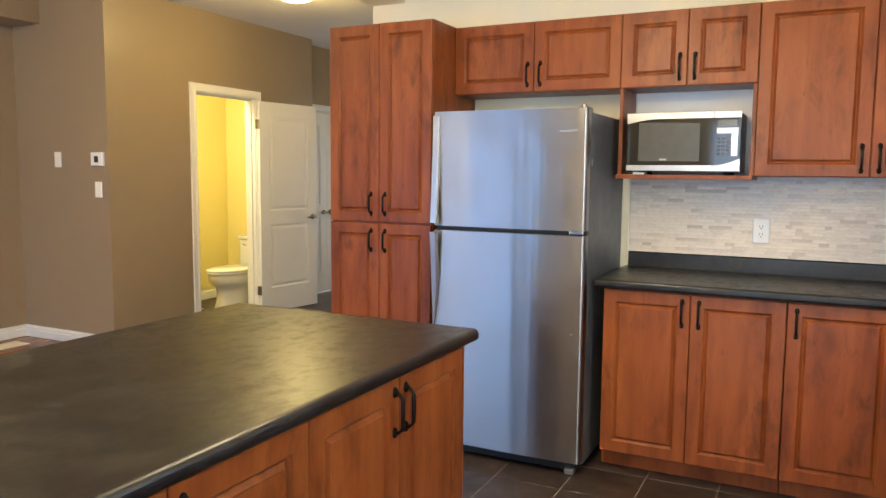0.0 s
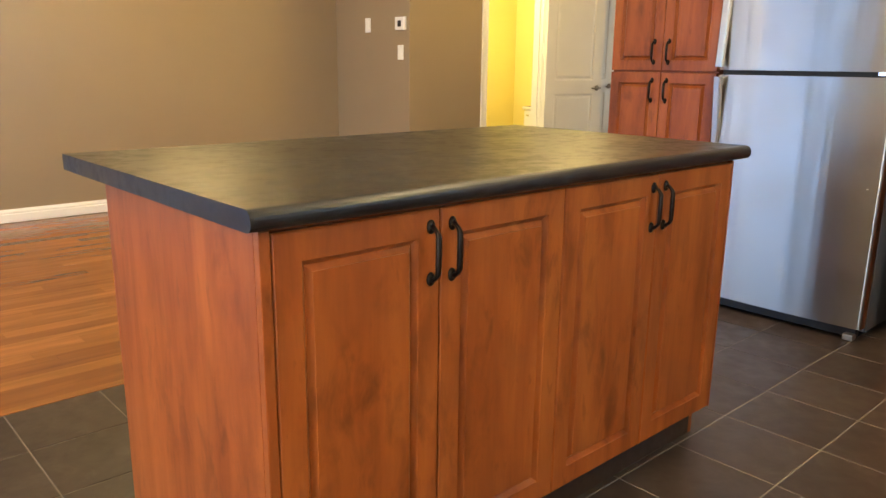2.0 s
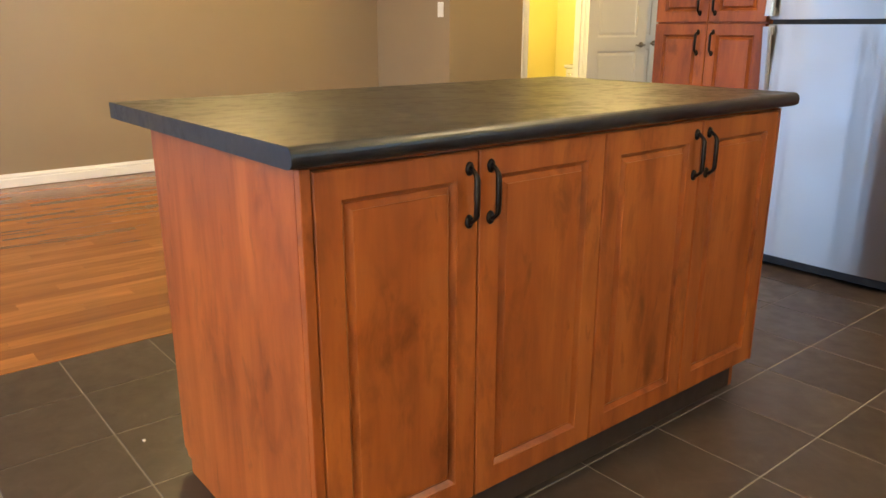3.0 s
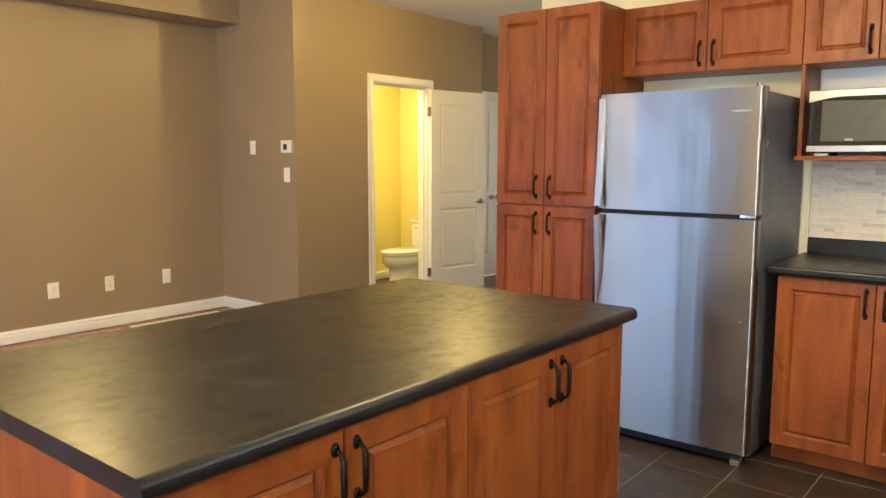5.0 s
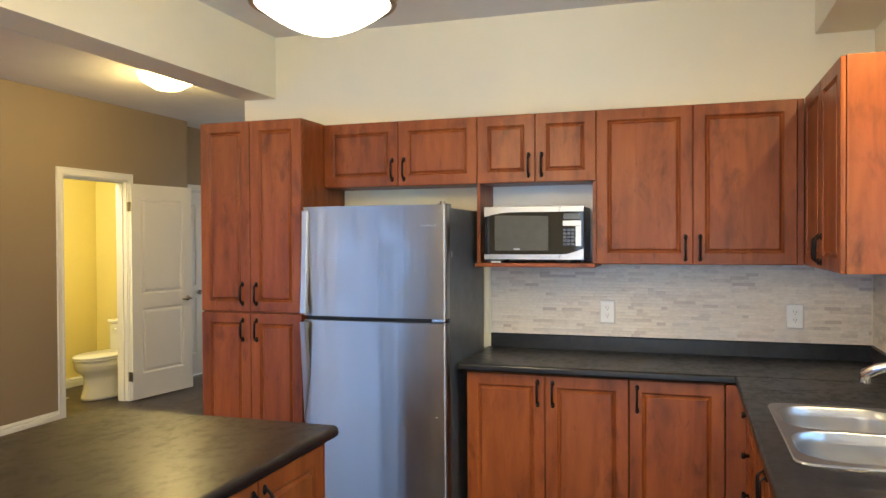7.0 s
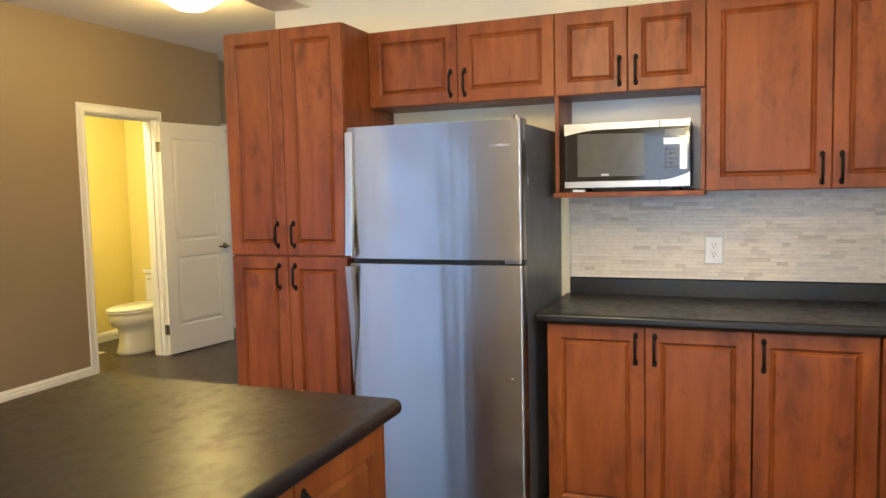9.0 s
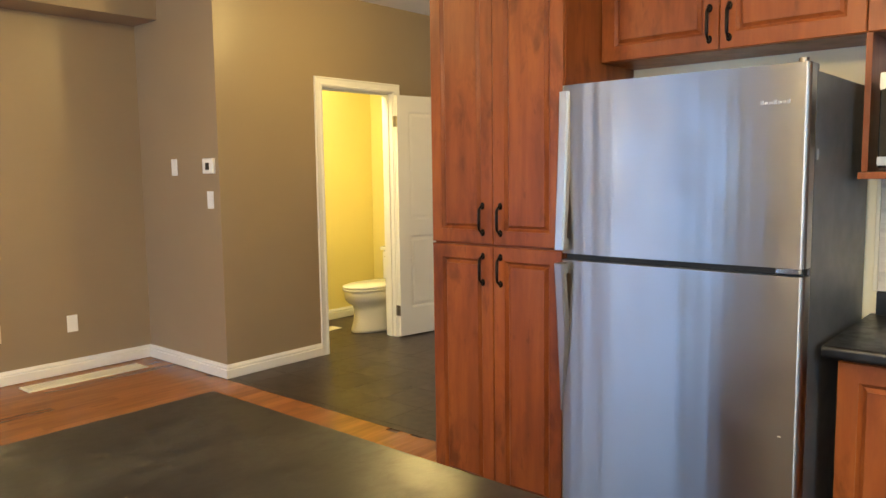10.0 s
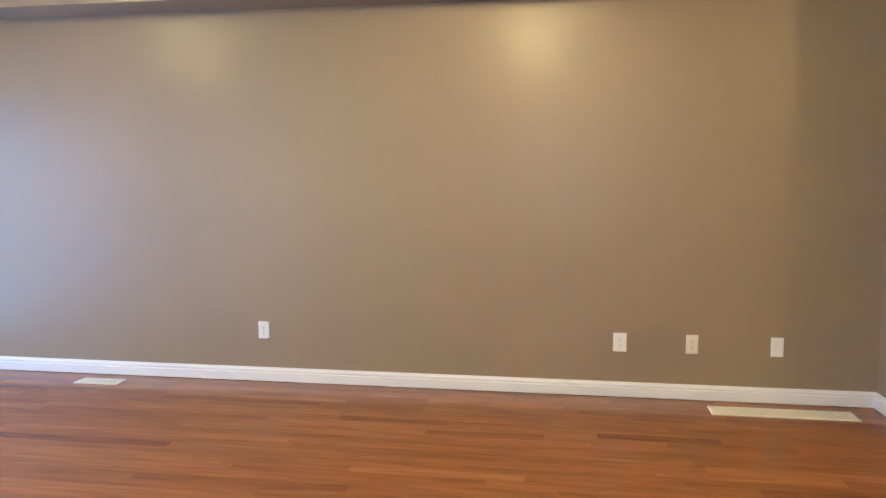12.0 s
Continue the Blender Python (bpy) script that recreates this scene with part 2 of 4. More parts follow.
SCREEN = surface("lcd_grey", (0.08, 0.085, 0.085), (0.10, 0.105, 0.105), 30, (0.15, 0.2), 300, 0.0)
LABELGREY = surface("label_grey", (0.30, 0.30, 0.31), (0.34, 0.34, 0.35), 40, (0.4, 0.5), 300, 0.0)
WETDARK = surface("wet_film", (0.003, 0.003, 0.003), (0.004, 0.004, 0.004), 20, (0.29, 0.32), 200, 0.0)
RED = surface("red_print", (0.55, 0.03, 0.03), (0.6, 0.04, 0.04), 20, (0.3, 0.4), 300, 0.0)
KITCHENGLOW = glow("lit_opal_glass", (1.0, 0.82, 0.54), 19.0)
DININGGLOW = glow("lit_dining_glass", (1.0, 0.79, 0.46), 56.0)
HALLGLOW = glow("lit_warm_glass", (1.0, 0.74, 0.28), 13.0)
LIVINGGLOW = glow("lit_living_glass", (1.0, 0.77, 0.36), 22.0)
SPOTGLOW = glow("lit_pot_lens", (1.0, 0.80, 0.5), 5.0)
PANE = clear_glass("window_pane")
BOTTLE = clear_glass("clear_bottle", (0.93, 0.95, 0.96), 0.05)
GRASS = surface("lawn", (0.05, 0.075, 0.025), (0.075, 0.10, 0.035), 0.8, (0.8, 0.95), 30, 0.6)

# ---- building helpers ----
ORIGIN = {}
X, Y, Z = Vector((1, 0, 0)), Vector((0, 1, 0)), Vector((0, 0, 1))


def link_mesh(name, bm, material, smooth=False):
    bmesh.ops.recalc_face_normals(bm, faces=bm.faces[:])
    me = bpy.data.meshes.new(name)
    if smooth:
        for f in bm.faces:
            f.smooth = True
    bm.to_mesh(me)
    bm.free()
    for m in (material if isinstance(material, (list, tuple)) else [material]):
        me.materials.append(m)
    return new(name, me)


def thing(name, base, label, category, group="", kind=""):
    ob = new(name)
    ob.empty_display_size = 0.1
    ob.location = base
    ORIGIN[ob] = Vector(base)
    return tagged(ob, label, category, group, kind)


def part(name, bm, material, parent, label="", origin=None, smooth=False):
    """One mesh under a thing or a part; bm is in world metres."""
    o = Vector(origin) if origin is not None else ORIGIN[parent].copy()
    bmesh.ops.translate(bm, verts=bm.verts[:], vec=-o)
    ob = link_mesh(name, bm, material, smooth)
    ob.parent = parent
    ob.location = o - ORIGIN[parent]
    ORIGIN[ob] = o
    return tagged(ob, label)


def solid(name, bm, material, label, category, kind="", origin=(0, 0, 0), smooth=False, group=""):
    """A top-level thing that is one mesh."""
    o = Vector(origin)
    bmesh.ops.translate(bm, verts=bm.verts[:], vec=-o)
    ob = link_mesh(name, bm, material, smooth)
    ob.location = o
    ORIGIN[ob] = o
    return tagged(ob, label, category, group, kind)


def box(bm, x0, x1, y0, y1, z0, z1, soft=0.0):
    tmp = bmesh.new()
    bmesh.ops.create_cube(tmp, size=1)
    for v in tmp.verts:
        v.co = Vector((x0 if v.co.x < 0 else x1, y0 if v.co.y < 0 else y1, z0 if v.co.z < 0 else z1))
    if soft:
        bmesh.ops.bevel(tmp, geom=tmp.edges[:], offset=soft, segments=2, affect="EDGES", profile=0.5)
    me = bpy.data.meshes.new("tmp")
    tmp.to_mesh(me)
    tmp.free()
    bm.from_mesh(me)
    bpy.data.meshes.remove(me)
    return bm


def cube(x0, x1, y0, y1, z0, z1, soft=0.0):
    return box(bmesh.new(), x0, x1, y0, y1, z0, z1, soft)


def prism(bm, pts, o, u, v, w, length, s0=0.0, s1=0.0):
    """A 2D outline pts in the axes u, v, pushed along w; s0, s1 slant the ends with u for mitres."""
    o = Vector(o)
    a = [bm.verts.new(o + u * p + v * q + w * (s0 * p)) for p, q in pts]
    b = [bm.verts.new(o + u * p + v * q + w * (length + s1 * p)) for p, q in pts]
    bm.faces.new(a)
    bm.faces.new(b[::-1])
    k = len(pts)
    for i in range(k):
        bm.faces.new((a[i], b[i], b[(i + 1) % k], a[(i + 1) % k]))
    return bm


def tube(bm, pts, radius, segs=10, flat=1.0):
    """A round bar along a line of points, with closed ends. radius may be a list."""
    pts = [Vector(p) for p in pts]
    rings = []
    prev = None
    for i, p in enumerate(pts):
        d = (pts[min(i + 1, len(pts) - 1)] - pts[max(i - 1, 0)]).normalized()
        ref = Vector((0.577, -0.577, 0.2)) if prev is None else prev
        n1 = (ref - d * ref.dot(d)).normalized()
        prev = n1
        n2 = d.cross(n1)
        r = radius[i] if isinstance(radius, (list, tuple)) else radius
        rings.append([bm.verts.new(p + (n1 * math.cos(a) + n2 * math.sin(a) * flat) * r) for a in (2 * math.pi * k / segs for k in range(segs))])
    for r0, r1 in zip(rings, rings[1:]):
        for k in range(segs):
            bm.faces.new((r0[k], r0[(k + 1) % segs], r1[(k + 1) % segs], r1[k]))
    bm.faces.new(rings[0][::-1])
    bm.faces.new(rings[-1])
    return bm


def lathe(bm, profile, centre, segs=32, sx=1.0, sy=1.0):
    """Turns (radius, height) pairs round a vertical line."""
    c = Vector(centre)
    rings = []
    for r, h in profile:
        if r < 1e-5:
            rings.append([bm.verts.new(c + Vector((0, 0, h)))])
        else:
            rings.append([bm.verts.new(c + Vector((r * sx * math.cos(2 * math.pi * k / segs), r * sy * math.sin(2 * math.pi * k / segs), h))) for k in range(segs)])
    for r0, r1 in zip(rings, rings[1:]):
        for k in range(segs):
            q = (k + 1) % segs
            if len(r0) == 1 and len(r1) == 1:
                continue
            if len(r0) == 1:
                bm.faces.new((r0[0], r1[k], r1[q]))
            elif len(r1) == 1:
                bm.faces.new((r0[k], r0[q], r1[0]))
            else:
                bm.faces.new((r0[k], r0[q], r1[q], r1[k]))
    return bm


def rings(bm, o, u, v, n, w, h, steps, closed=True):
    """Nested rectangles: (inset, depth along n), the last one filled."""
    o = Vector(o)
    loops = []
    for i, d in steps:
        loops.append([bm.verts.new(o + u * a + v * b + n * d) for a, b in ((i, i), (w - i, i), (w - i, h - i), (i, h - i))])
    for l0, l1 in zip(loops, loops[1:]):
        for k in range(4):
            bm.faces.new((l0[k], l0[(k + 1) % 4], l1[(k + 1) % 4], l1[k]))
    bm.faces.new(loops[-1])
    if closed:
        bm.faces.new(loops[0][::-1])
    return bm

# ---- the large structure ----
XW, XE, YS, YN, TOP = -5.58, 1.338, -2.60, 4.095, 2.763   # west, east, south, north faces, ceiling
XH, YJ, XR, YE = -4.53, 4.112, -4.75, 8.3                 # hall wall, jog wall, recess wall, hall end
XK = -2.168                                               # end of the kitchen wall
D0, D1, DH = 5.03, 5.785, 2.06                            # bathroom doorway


def wall(name, pieces, material, label):
    bm = bmesh.new()
    for p in pieces:
        box(bm, *p)
    return solid(name, bm, material, label, "wall", "structure")


wall("wall_west", [(XW - 0.12, XW, YS - 0.12, YJ, 0, TOP)], TAUPE, "taupe painted living room wall")
wall("wall_jog", [(XW - 0.12, XH - 0.12, YJ, YJ + 0.12, 0, TOP)], TAUPE, "taupe painted return wall with switches")
wall("wall_hall", [(XH - 0.12, XH, YJ, D0 - 0.018, 0, TOP), (XH - 0.12, XH, D1 + 0.018, 6.70, 0, TOP), (XH - 0.12, XH, D0 - 0.018, D1 + 0.018, DH + 0.018, TOP)], TAUPE, "taupe painted hall wall with a doorway")
wall("wall_recess", [(XR - 0.12, XR, 6.70, 6.74, 0, TOP), (XR - 0.12, XR, 7.80, YE, 0, TOP), (XR - 0.12, XR, 6.74, 7.80, 2.062, TOP)], TAUPE, "taupe painted hall wall set back round a closet")
wall("wall_closet", [(XR - 0.75, XR - 0.70, 6.66, 7.9, 0, TOP)], TAUPE, "plain wall closing the closet")
wall("wall_hall_end", [(XR - 0.12, -3.8, YE, YE + 0.12, 0, TOP), (-2.9, XK + 0.12, YE, YE + 0.12, 0, TOP), (-3.8, -2.9, YE, YE + 0.12, 0, 0.4), (-3.8, -2.9, YE, YE + 0.12, 2.1, TOP)], TAUPE, "taupe painted wall at the end of the hall")
wall("wall_hall_east", [(XK, XK + 0.12, YN + 0.12, YE, 0, TOP)], TAUPE, "taupe painted wall along the hall")
wall("wall_north", [(XK, XE + 0.12, YN, YN + 0.12, 0, TOP)], CREAM, "cream painted kitchen wall behind the cabinets")
WY0, WY1, WZ0, WZ1 = 1.55, 2.78, 1.10, 2.10
wall("wall_east", [(XE, XE + 0.12, YS - 0.12, WY0, 0, TOP), (XE, XE + 0.12, WY1, YN, 0, TOP), (XE, XE + 0.12, WY0, WY1, 0, WZ0), (XE, XE + 0.12, WY0, WY1, WZ1, TOP)], CREAM, "cream painted kitchen wall with a window over the sink")
SX0, SX1, SZ1 = -5.32, -2.48, 2.08          # living room patio door
KX0, KX1 = -0.95, 0.85                      # dining patio door
wall("wall_south", [(XW, SX0, YS - 0.12, YS, 0, TOP), (SX1, XK, YS - 0.12, YS, 0, TOP), (SX0, SX1, YS - 0.12, YS, SZ1, TOP)], TAUPE, "taupe painted wall with a glazed patio door")
wall("wall_dining", [(XK, KX0, YS - 0.12, YS, 0, TOP), (KX1, XE, YS - 0.12, YS, 0, TOP), (KX0, KX1, YS - 0.12, YS, SZ1, TOP)], CREAM, "cream painted dining wall with a glazed patio door")
wall("wall_bath_west", [(XW - 0.12, XW, YJ + 0.12, 6.54, 0, TOP)], YELLOW, "yellow painted bathroom wall")
wall("wall_bath_north", [(XW - 0.12, XH - 0.12, 6.54, 6.66, 0, TOP), (XR - 0.12, XH - 0.12, 6.66, 6.70, 0, TOP)], YELLOW, "yellow painted bathroom wall behind the toilet")
bm = cube(XW, XH - 0.12, YJ + 0.12, YJ + 0.124, 0, TOP)
box(bm, XH - 0.124, XH - 0.12, YJ + 0.124, D0 - 0.02, 0, TOP)
box(bm, XH - 0.124, XH - 0.12, D1 + 0.02, 6.54, 0, TOP)
solid("wall_bath_lining", bm, YELLOW, "yellow painted inner faces of the bathroom", "wall", "structure")

bm = cube(XW - 0.12, XE + 0.12, YS - 0.12, YE + 0.12, TOP, TOP + 0.1)
solid("ceiling", bm, CEILING, "white stippled ceiling", "ceiling", "structure")
bm = cube(XK, -1.946, YS, YN, 2.388, TOP)
solid("ceiling_beam", bm, CREAM, "cream painted dropped beam between kitchen and living room", "beam", "structure")
bm = cube(XW, -5.245, YS, YJ, 2.527, TOP)
solid("bulkhead_west", bm, TAUPE, "taupe painted bulkhead along the living room wall", "bulkhead", "structure")
bm = cube(1.075, XE, YS, YN, 2.52, TOP)
solid("bulkhead_east", bm, CREAM, "cream painted bulkhead over the sink run", "bulkhead", "structure")

# baseboards, profile in (out from wall, up)
BOARD = [(0, 0), (0.020, 0), (0.020, 0.058), (0.012, 0.061), (0.012, 0.066), (0.014, 0.070), (0.013, 0.078), (0.007, 0.086), (0.006, 0.092), (0.003, 0.094), (0, 0.094)]


def board(o, out, along, length, s0=0.0, s1=0.0):
    bm = prism(bmesh.new(), BOARD, o, out, Z, along, length, s0, s1)
    return solid("baseboard", bm, WHITE, "white painted moulded baseboard", "baseboard", "structure", o)


board((XW, YS, 0.004), X, Y, YJ - YS, 0, -1)
board((XW, YJ, 0.004), -Y, X, XH - XW, 1, 1)
board((XH, YJ, 0.004), X, Y, D0 - 0.075 - YJ, -1, 0)
board((XH, D1 + 0.075, 0.004), X, Y, 6.70 - D1 - 0.075, 0, 0)
board((XW, YJ + 0.124, 0.004), X, Y, 6.54 - YJ - 0.124, 0, -1)
board((XW, 6.54, 0.004), -Y, X, XH - 0.124 - XW, 1, 0)
board((XK, YN, 0.004), -Y, X, 0.05, 0, 0)
board((SX1 + 0.08, YS, 0.004), Y, X, KX0 - SX1 - 0.12, 0, 0)
board((KX1 + 0.04, YS, 0.004), Y, X, XE - KX1 - 0.04, 0, 0)

# door casings, profile in (across, out)
CASING = [(0, 0), (0, 0.012), (0.010, 0.018), (0.020, 0.018), (0.026, 0.013), (0.055, 0.011), (0.066, 0.016), (0.072, 0.014), (0.072, 0)]


def casing(name, x, y0, y1, top, n, label):
    """Casing round an opening in a wall x = const that faces n = +X or -X."""
    t = thing(name, (x, (y0 + y1) / 2, 0), label, "door casing", "", "structure")
    k = 0.006
    for nm, o, u, w, ln in (("casing_left", (x, y0 - k, 0), -Y, Z, top + k), ("casing_right", (x, y1 + k, 0), Y, Z, top + k)):
        part(nm, prism(bmesh.new(), CASING, o, u, n, w, ln, 0, 1), WHITE, t)
    part("casing_head", prism(bmesh.new(), CASING, (x, y0 - k, top + k), Z, n, Y, y1 - y0 + 2 * k, -1, 1), WHITE, t)
    return t


trim = casing("door_trim_1", XH, D0, D1, DH, X, "white painted moulded casing of the bathroom door")
bm = cube(XH - 0.12, XH, D0 - 0.018, D0, 0.001, DH)
part("jamb_left", bm, WHITE, trim)
part("jamb_right", cube(XH - 0.12, XH, D1, D1 + 0.018, 0.001, DH), WHITE, trim)
part("jamb_head", cube(XH - 0.12, XH, D0 - 0.018, D1 + 0.018, DH, DH + 0.018), WHITE, trim)
part("door_stop", cube(XH - 0.075, XH - 0.04, D1 - 0.011, D1, 0.002, DH - 0.012), WHITE, trim)
part("door_stop", cube(XH - 0.075, XH - 0.04, D0, D0 + 0.011, 0.002, DH - 0.012), WHITE, trim)
part("door_stop", cube(XH - 0.075, XH - 0.04, D0, D1, DH - 0.012, DH), WHITE, trim)
part("strike_plate", cube(XH - 0.035, XH - 0.008, D0 - 0.001, D0 + 0.002, 0.93, 0.99), NICKEL, trim, "small brass strike plate")
trim2 = casing("door_trim_2", XR, 6.76, 7.78, 2.05, X, "white painted moulded casing of the hall closet")
part("jamb_left", cube(XR - 0.12, XR, 6.742, 6.76, 0.001, 2.05), WHITE, trim2)
part("jamb_right", cube(XR - 0.12, XR, 7.78, 7.798, 0.001, 2.05), WHITE, trim2)
part("jamb_head", cube(XR - 0.12, XR, 6.742, 7.798, 2.05, 2.061), WHITE, trim2)


def lever(parent, o, u, n):
    """A lever handle: rose and bar; u points along the bar, n out of the leaf."""
    o = Vector(o)
    bm = tube(bmesh.new(), [o, o + n * 0.010], 0.027, 16)
    tube(bm, [o + n * 0.010, o + n * 0.046], 0.009, 10)
    tube(bm, [o + n * 0.046 - u * 0.012, o + n * 0.048 + u * 0.03, o + n * 0.047 + u * 0.07 - Z * 0.004, o + n * 0.043 + u * 0.105 - Z * 0.002], [0.010, 0.010, 0.008, 0.007], 10)
    part("door_handle", bm, NICKEL, parent, "aged nickel lever handle", o, True)


def leaf(name, w, h, t, label, handle_u, sides):
    """A two-panel moulded door leaf, lying in local axes: width along +Y, faces at x = 0 and x = t."""
    ob = thing(name, (0, 0, 0), label, "door", "", "structure")
    sw, rail = 0.115, 0.13
    bm = cube(0.012, t - 0.012, 0.003, w - 0.003, 0.003, h - 0.003)
    zs = [(0.235, 0.86), (0.99, h - 0.13)]
    for n, x in ((X, t), (-X, 0.0)):
        x0, x1 = sorted((x, x - n.x * 0.013))
        for y0, y1, z0, z1 in ((0, sw, 0, h), (w - sw, w, 0, h), (sw, w - sw, 0, zs[0][0]), (sw, w - sw, zs[0][1], zs[1][0]), (sw, w - sw, zs[1][1], h)):
            box(bm, x0, x1, y0, y1, z0, z1)
        for z0, z1 in zs:
            rings(bm, (x, sw, z0), Y, Z, n, w - 2 * sw, z1 - z0, [(0, 0), (0.010, -0.004), (0.016, -0.0085), (0.022, -0.0085), (0.045, -0.002), (0.05, -0.002)], False)
    part("door_leaf", bm, WHITE, ob)
    for n, x in ((X, t), (-X, 0.0)):
        if n.x in sides:
            lever(ob, (x, handle_u, 0.915), -Y if handle_u > w / 2 else Y, n)
    return ob


door = leaf("door_1", 0.748, 2.035, 0.035, "white two-panel bathroom door standing open against the hall wall", 0.685, (1, -1))
for z in (0.22, 1.82):
    bm = tube(bmesh.new(), [(0.0, -0.004, z - 0.044), (0.0, -0.004, z + 0.044)], 0.007, 10)
    box(bm, -0.002, 0.034, -0.003, 0.0, z - 0.044, z + 0.044)
    box(bm, -0.045, 0.0, -0.006, -0.003, z - 0.044, z + 0.044)
    part("hinge", bm, NICKEL, door, "tarnished butt hinge")
door.matrix_world = pose(XH + 0.022, D1 + 0.004, 0.012, 0, 0, -9.0)
d2 = leaf("door_2", 0.505, 2.035, 0.035, "white panelled closet door, closed", 0.445, (1,))
d2.matrix_world = pose(XR - 0.045, 6.763, 0.012)
d3 = leaf("door_3", 0.505, 2.035, 0.035, "white panelled closet door, closed", 0.06, (1,))
d3.matrix_world = pose(XR - 0.045, 7.272, 0.012)


def window(name, lo, hi, axis, bars, label):
    """A framed window in the box lo..hi; axis 0: pane across x, 1: across y; bars: fractions along the width."""
    c = [(a + b) / 2 for a, b in zip(lo, hi)]
    t = thing(name, (c[0], c[1], lo[2]), label, "window", "", "structure")
    f = 0.05

    def piece(nm, a0, a1, z0, z1, d0, d1, m, soft=0.004):
        if axis == 1:
            bm = cube(lo[0] + d0, lo[0] + d1, a0, a1, z0, z1, soft)
        else:
            bm = cube(a0, a1, lo[1] + d0, lo[1] + d1, z0, z1, soft)
        return part(nm, bm, m, t)
    a0, a1 = (lo[1], hi[1]) if axis == 1 else (lo[0], hi[0])
    fr = [(a0, a1, lo[2], lo[2] + f), (a0, a1, hi[2] - f, hi[2]), (a0, a0 + f, lo[2] + f, hi[2] - f), (a1 - f, a1, lo[2] + f, hi[2] - f)]
    for b in bars:
        k = a0 + (a1 - a0) * b
        fr.append((k - 0.03, k + 0.03, lo[2] + f, hi[2] - f))
    for p in fr:
        piece("window_frame", *p, 0.03, 0.09, WHITE)
    cuts = [a0 + f] + [a0 + (a1 - a0) * b for b in bars] + [a1 - f]
    for p, q in zip(cuts, cuts[1:]):
        g = piece("pane", p, q, lo[2] + f, hi[2] - f, 0.058, 0.064, PANE, 0)
        g.visible_shadow = False
    return t


window("window_1", (XE, WY0, WZ0), (XE + 0.12, WY1, WZ1), 1, (0.5,), "white framed sliding window over the sink")
window("window_2", (SX0, YS - 0.12, 0.02), (SX1, YS, SZ1), 0, (0.5,), "white framed sliding patio door")
window("window_4", (KX0, YS - 0.12, 0.02), (KX1, YS, SZ1), 0, (0.5,), "white framed sliding patio door at the dining end")
window("window_3", (-3.8, YE, 0.4), (-2.9, YE + 0.12, 2.1), 0, (), "white framed window at the end of the hall")
bm = bmesh.new()
bmesh.ops.create_grid(bm, x_segments=2, y_segments=2, size=400)
bmesh.ops.translate(bm, verts=bm.verts[:], vec=(0, 0, -0.45))
solid("ground", bm, GRASS, "mown lawn round the house", "ground", "structure")

# ---- kitchen cabinets ----
DOOR_T = 0.019


def pull(parent, o, u, n, length=0.128):
    """A dark cabinet pull along u, out along n: a straight bar on slanted necks with oval feet."""
    o = Vector(o)
    bm = bmesh.new()
    half = length / 2
    pts = []
    for s, d in ((-1, 0.004), (-0.95, 0.010), (-0.86, 0.017), (-0.76, 0.0215), (-0.66, 0.0240), (0, 0.0245), (0.66, 0.0240), (0.76, 0.0215), (0.86, 0.017), (0.95, 0.010), (1, 0.004)):
        pts.append(o + u * (s * (half - 0.010)) + n * d)
    tube(bm, pts, [0.0058, 0.0046, 0.0043, 0.0050, 0.0060, 0.0062, 0.0060, 0.0050, 0.0043, 0.0046, 0.0058], 8)
    for s in (-1, 1):
        c = o + u * (s * (half - 0.012))
        side = u.cross(n)
        steps = [(0.0098, 0.0), (0.0098, 0.003), (0.0072, 0.0065), (0.0, 0.0078)]
        prev = None
        for r, d in steps:
            if r:
                ring = [bm.verts.new(c + n * d + side * (r * math.cos(a)) + u * (1.45 * r * math.sin(a))) for a in (math.pi * k / 6 for k in range(12))]
            else:
                ring = None
            if prev and ring:
                for k in range(12):
                    bm.faces.new((prev[k], prev[(k + 1) % 12], ring[(k + 1) % 12], ring[k]))
            prev = ring or prev
        bm.faces.new(prev)
    part("handle", bm, BRONZE, parent, "dark bronze arched pull", o, True)


def panel_door(parent, o, u, n, w, h, handle=None, margin=0.054, name="door"):
    """A raised-panel door from its lower corner o, u along its width, n outward (front face at o + n * DOOR_T)."""
    o = Vector(o)
    g = 0.0015
    m = min(margin, w * 0.26, h * 0.26)
    bm = rings(bmesh.new(), o + u * g + Z * g, u, Z, n, w - 2 * g, h - 2 * g,
               [(0.002, 0.0), (0, 0.002), (0, DOOR_T - 0.003), (0.003, DOOR_T), (m, DOOR_T), (m + 0.0005, DOOR_T - 0.003), (m + 0.010, DOOR_T - 0.012), (m + 0.012, DOOR_T - 0.012), (m + 0.022, DOOR_T - 0.003), (m + 0.0225, DOOR_T - 0.0005)])
    d = part(name, bm, CHERRY, parent, "", o)
    if handle:
        a, b = handle
        pull(d, o + u * a + Z * b + n * DOOR_T, Z if h > 0.2 else u, n)
    return d


def wall_unit(name, x0, x1, z0, z1, label, doors):
    t = thing(name, ((x0 + x1) / 2, YN, z0), label, "kitchen cabinet")
    part("body", cube(x0 + 0.001, x1 - 0.001, 3.82 + DOOR_T + 0.002, YN, z0, z1 + 0.002), CHERRY, t)
    w = (x1 - x0) / doors
    for i in range(doors):
        hx = w - 0.034 if i == 0 else 0.034
        hz = 0.082 if z1 - z0 > 0.5 else 0.090
        panel_door(t, (x0 + i * w, 3.82 + DOOR_T, z0), X, -Y, w, z1 - z0, (hx, hz))
    return t


